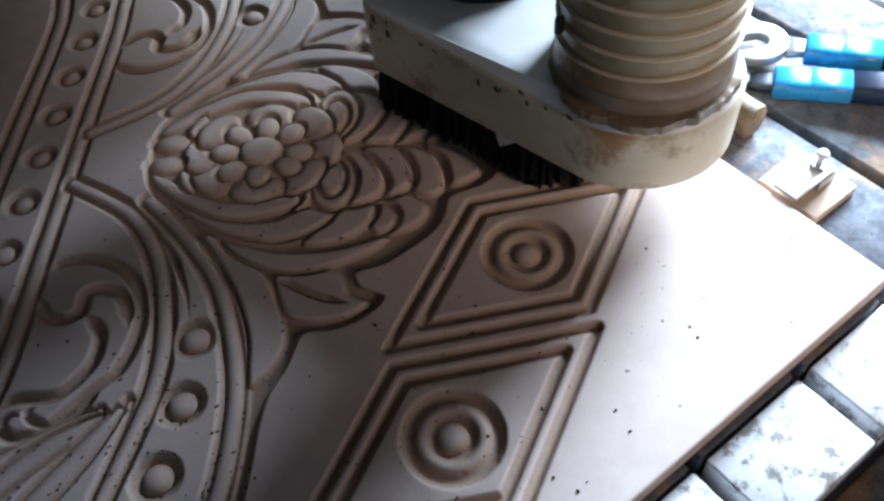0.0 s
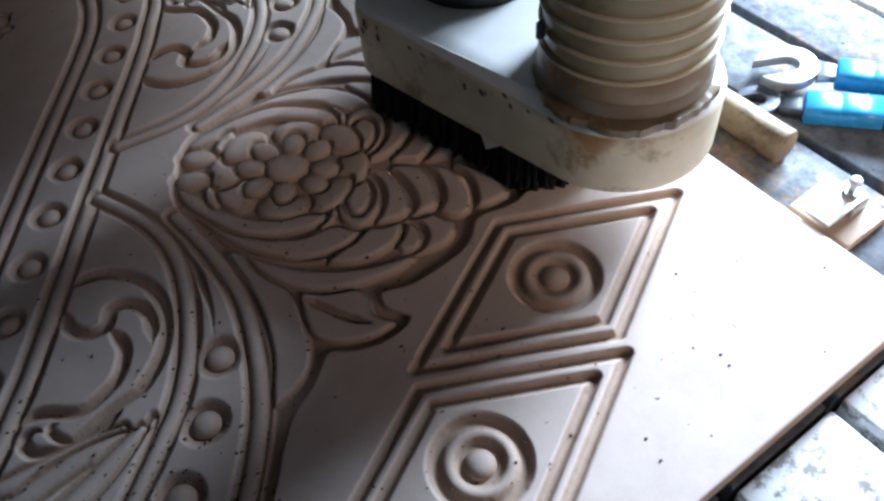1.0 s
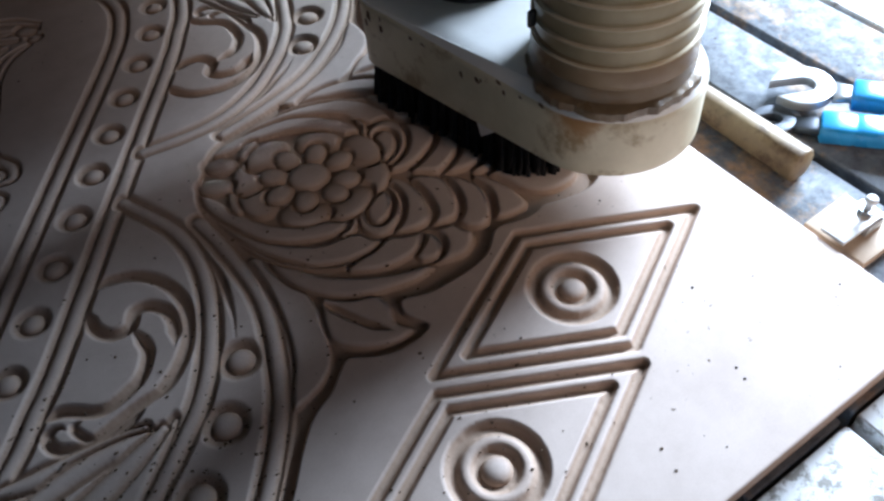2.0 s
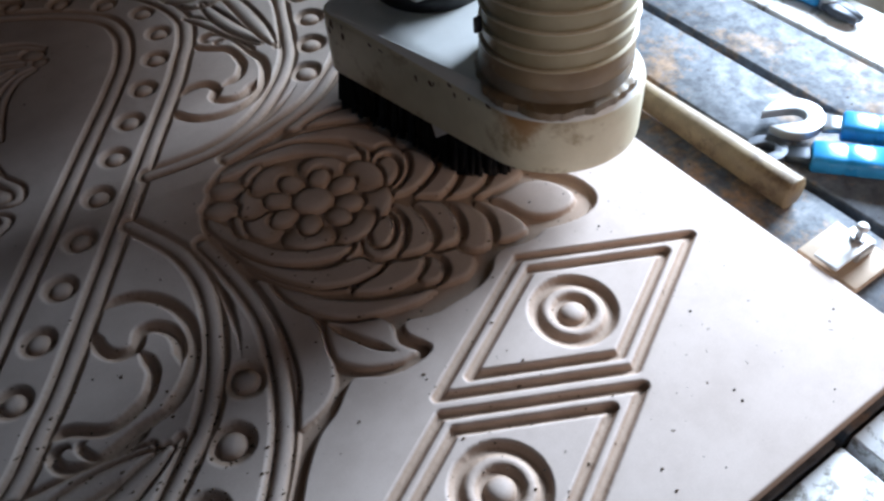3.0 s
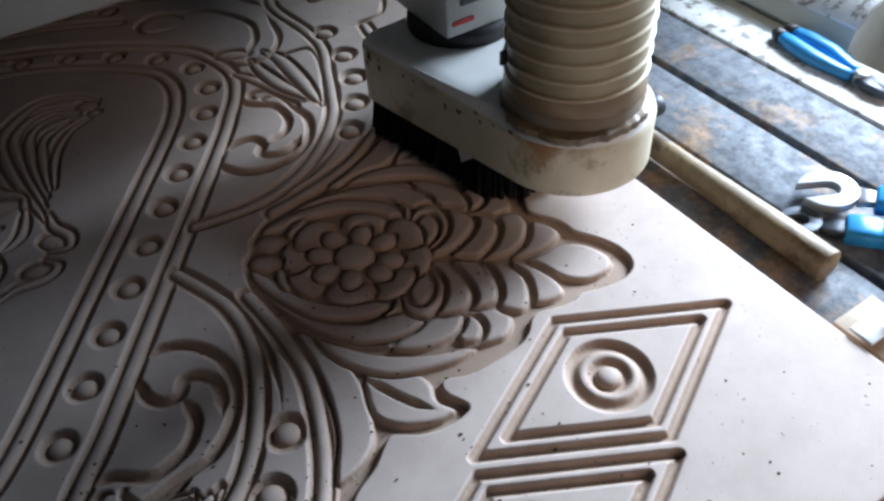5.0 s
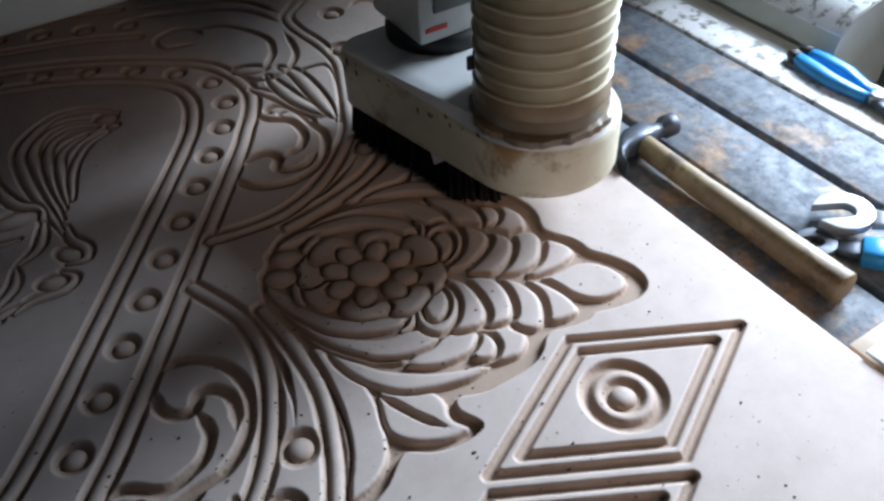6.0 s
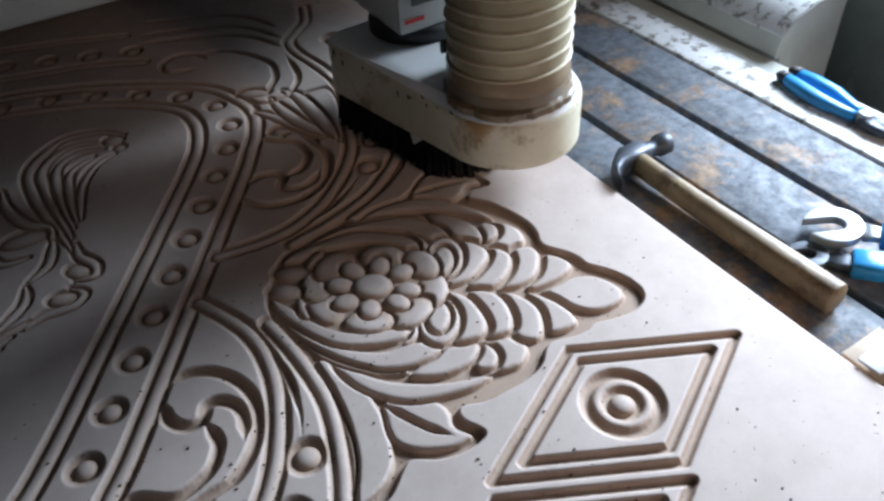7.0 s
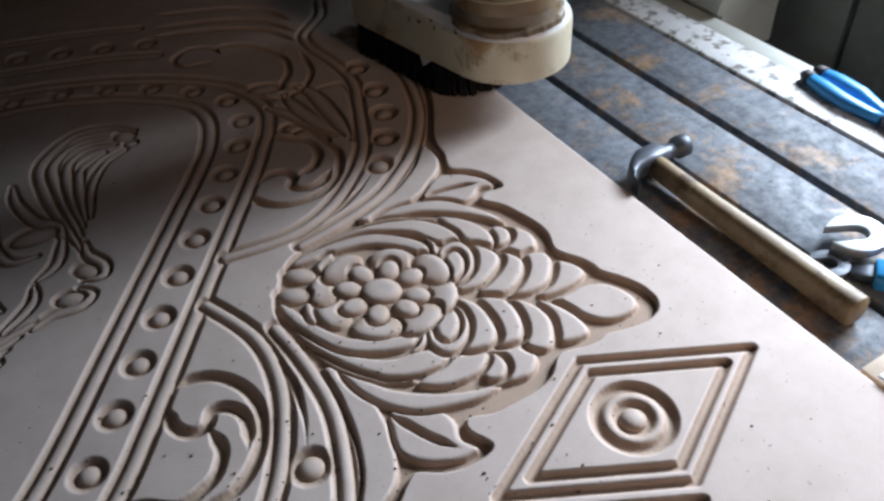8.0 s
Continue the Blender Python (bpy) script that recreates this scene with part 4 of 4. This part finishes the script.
# Dark steel here stands for the shadow under the first wrench.
wrench(pose(0.3929, -0.2088, BED_Z + 0.0062, 0, -5, -54.0), "wrench with blue grip lying half under another wrench, its steel darkened as shade", 0.020, 0.041, TOOL_STEEL)



def pliers(m, spread, label):
    p = empty("pliers", m, label, "pliers")
    for s in (1, -1):
        part("jaw", loft_bm([(0.0, 0, 0, 0.011, 0.006, 3), (0.018, s * 0.006, 0, 0.009, 0.006, 3), (0.045, s * 0.004, 0, 0.004, 0.004, 3)]), TOOL_STEEL, p, "dark steel jaw")
        rows = [(-0.008, -s * 0.006, 0, 0.007, 0.006, 3), (-0.025, -s * 0.016 * spread, 0, 0.008, 0.0065, 2.5), (-0.060, -s * 0.026 * spread, 0, 0.0105, 0.0085, 2.5), (-0.100, -s * 0.024 * spread, 0, 0.0105, 0.0085, 2.5), (-0.130, -s * 0.018 * spread, 0, 0.007, 0.006, 2.5), (-0.133, -s * 0.018 * spread, 0, 0.004, 0.003, 2.5)]
        grip = part("grip", loft_bm(rows, 16), BLUE_GRIP, p, "blue plastic grip")
        part("grip_tip", loft_bm([(-0.118, -s * 0.0205 * spread, 0, 0.0095, 0.0082, 2.5), (-0.131, -s * 0.018 * spread, 0, 0.0080, 0.0070, 2.5), (-0.136, -s * 0.018 * spread, 0, 0.004, 0.003, 2.5)], 16), BLACK_RUBBER, grip, "black grip tip")
    bm = lathe_bm([(0.010, -0.006), (0.010, 0.007), (0.007, 0.009)], 20)
    part("pivot", bm, BRIGHT_STEEL, p)
    return p


pliers(pose(0.650, -0.085, BED_Z + 0.011, 0, 0, -97), 0.58, "combination pliers with blue grips lying on the white strip")


def clamp():
    c = empty("holding_clamp", pose(0.336, -0.340, BED_Z), "plywood scrap under a bright clamp plate with an upright bolt", "clamp")
    part("plywood_scrap", box_bm(-0.026, 0.028, -0.029, 0.029, 0.0003, 0.010, 0.0012), PLY, c, "raw plywood scrap", False)
    part("clamp_plate", box_bm(-0.034, 0.018, -0.011, 0.011, 0.0215, 0.0250, 0.0008), GLARE_STEEL, c, "steel clamp plate, paled to carry its glare", False)
    part("packing_block", box_bm(-0.002, 0.020, -0.012, 0.012, 0.0098, 0.0216, 0.001), BRIGHT_STEEL, c, "small bright packing block", False)
    part("bolt", lathe_bm([(0.0030, 0.012), (0.0030, 0.036), (0.0050, 0.037), (0.0053, 0.0395), (0.0044, 0.041), (0.002, 0.0415)], 20, True, (0.008, 0.0)), GLARE_STEEL, c, "upright bolt with a round head")
    part("nut", lathe_bm([(0.0068, 0.0248), (0.0068, 0.0285)], 6, True, (0.008, 0.0)), BRIGHT_STEEL, c, "hexagonal nut", False)


clamp()


def screwdriver():
    s = empty("screwdriver", pose(0.505, -0.345, BED_Z + 0.013, 0, 0, -70), "small screwdriver with a pink and green plastic handle", "screwdriver")
    part("handle", loft_bm([(-0.02, 0, 0, 0.009, 0.009, 2.4), (-0.016, 0, 0, 0.0125, 0.0125, 2.4), (0.05, 0, 0, 0.0125, 0.0125, 2.4), (0.06, 0, 0, 0.010, 0.010, 2.4)]), PINK, s)
    part("blade", loft_bm([(0.058, 0, 0, 0.003, 0.003, 2), (0.14, 0, 0, 0.003, 0.003, 2)], 10), BRIGHT_STEEL, s)


screwdriver()


def crumbs():
    """Dark chips strewn over the panel's plain margin and the bed."""
    rng = random.Random(5)
    bm = bmesh.new()
    for k in range(480):
        if k < 80:
            x, y, z = rng.uniform(0.05, 0.29), rng.uniform(-0.43, -0.05), 0.0
            if (x - 0.107) / 0.14 + abs(y + 0.248) / 0.08 < 1:
                continue
        elif k < 300:
            x, y, z = rng.uniform(-0.34, 0.02), rng.uniform(-0.36, -0.06), -0.001
        else:
            x, y, z = rng.uniform(0.31, 0.58), rng.uniform(-0.43, 0.5), BED_Z
        r = rng.choice((0.0005, 0.0006, 0.0007, 0.0009, 0.0014))
        a = rng.uniform(0, 6.28)
        v = []
        for q in range(5):
            t = a + q * 1.2566
            v.append(bm.verts.new((x + r * rng.uniform(0.6, 1.5) * math.cos(t), y + r * rng.uniform(0.5, 1.1) * math.sin(t), z + 0.0001)))
        tip = bm.verts.new((x, y, z + r * 0.7))
        for q in range(5):
            bm.faces.new((v[q], v[(q + 1) % 5], tip))
    tagged(part("crumbs", bm, CRUMB, None, "", False), "dark crumbs strewn over panel and bed", "crumbs", kind="stuff")


crumbs()


def motions():
    walk(HEAD, [(t, pose(x, y, 0)) for t, x, y in HEAD_ROWS])
    walk(GANTRY, [(t, pose(0, y, 0)) for t, x, y in HEAD_ROWS])


HEAD_ROWS = [
    (0.0, 0.1493, -0.1757),
    (0.5, 0.1505, -0.1552),
    (1.0, 0.1361, -0.1359),
    (2.5, 0.1404, -0.0725),
    (3.0, 0.1260, -0.0414),
    (3.5, 0.1179, -0.0037),
    (4.0, 0.1391, 0.0055),
    (4.5, 0.1546, 0.0076),
    (6.0, 0.1240, 0.0610),
    (6.5, 0.1424, 0.1014),
    (7.0, 0.1423, 0.1367),
    (7.5, 0.1840, 0.1914),
    (8.0, 0.2271, 0.2899),
]
motions()
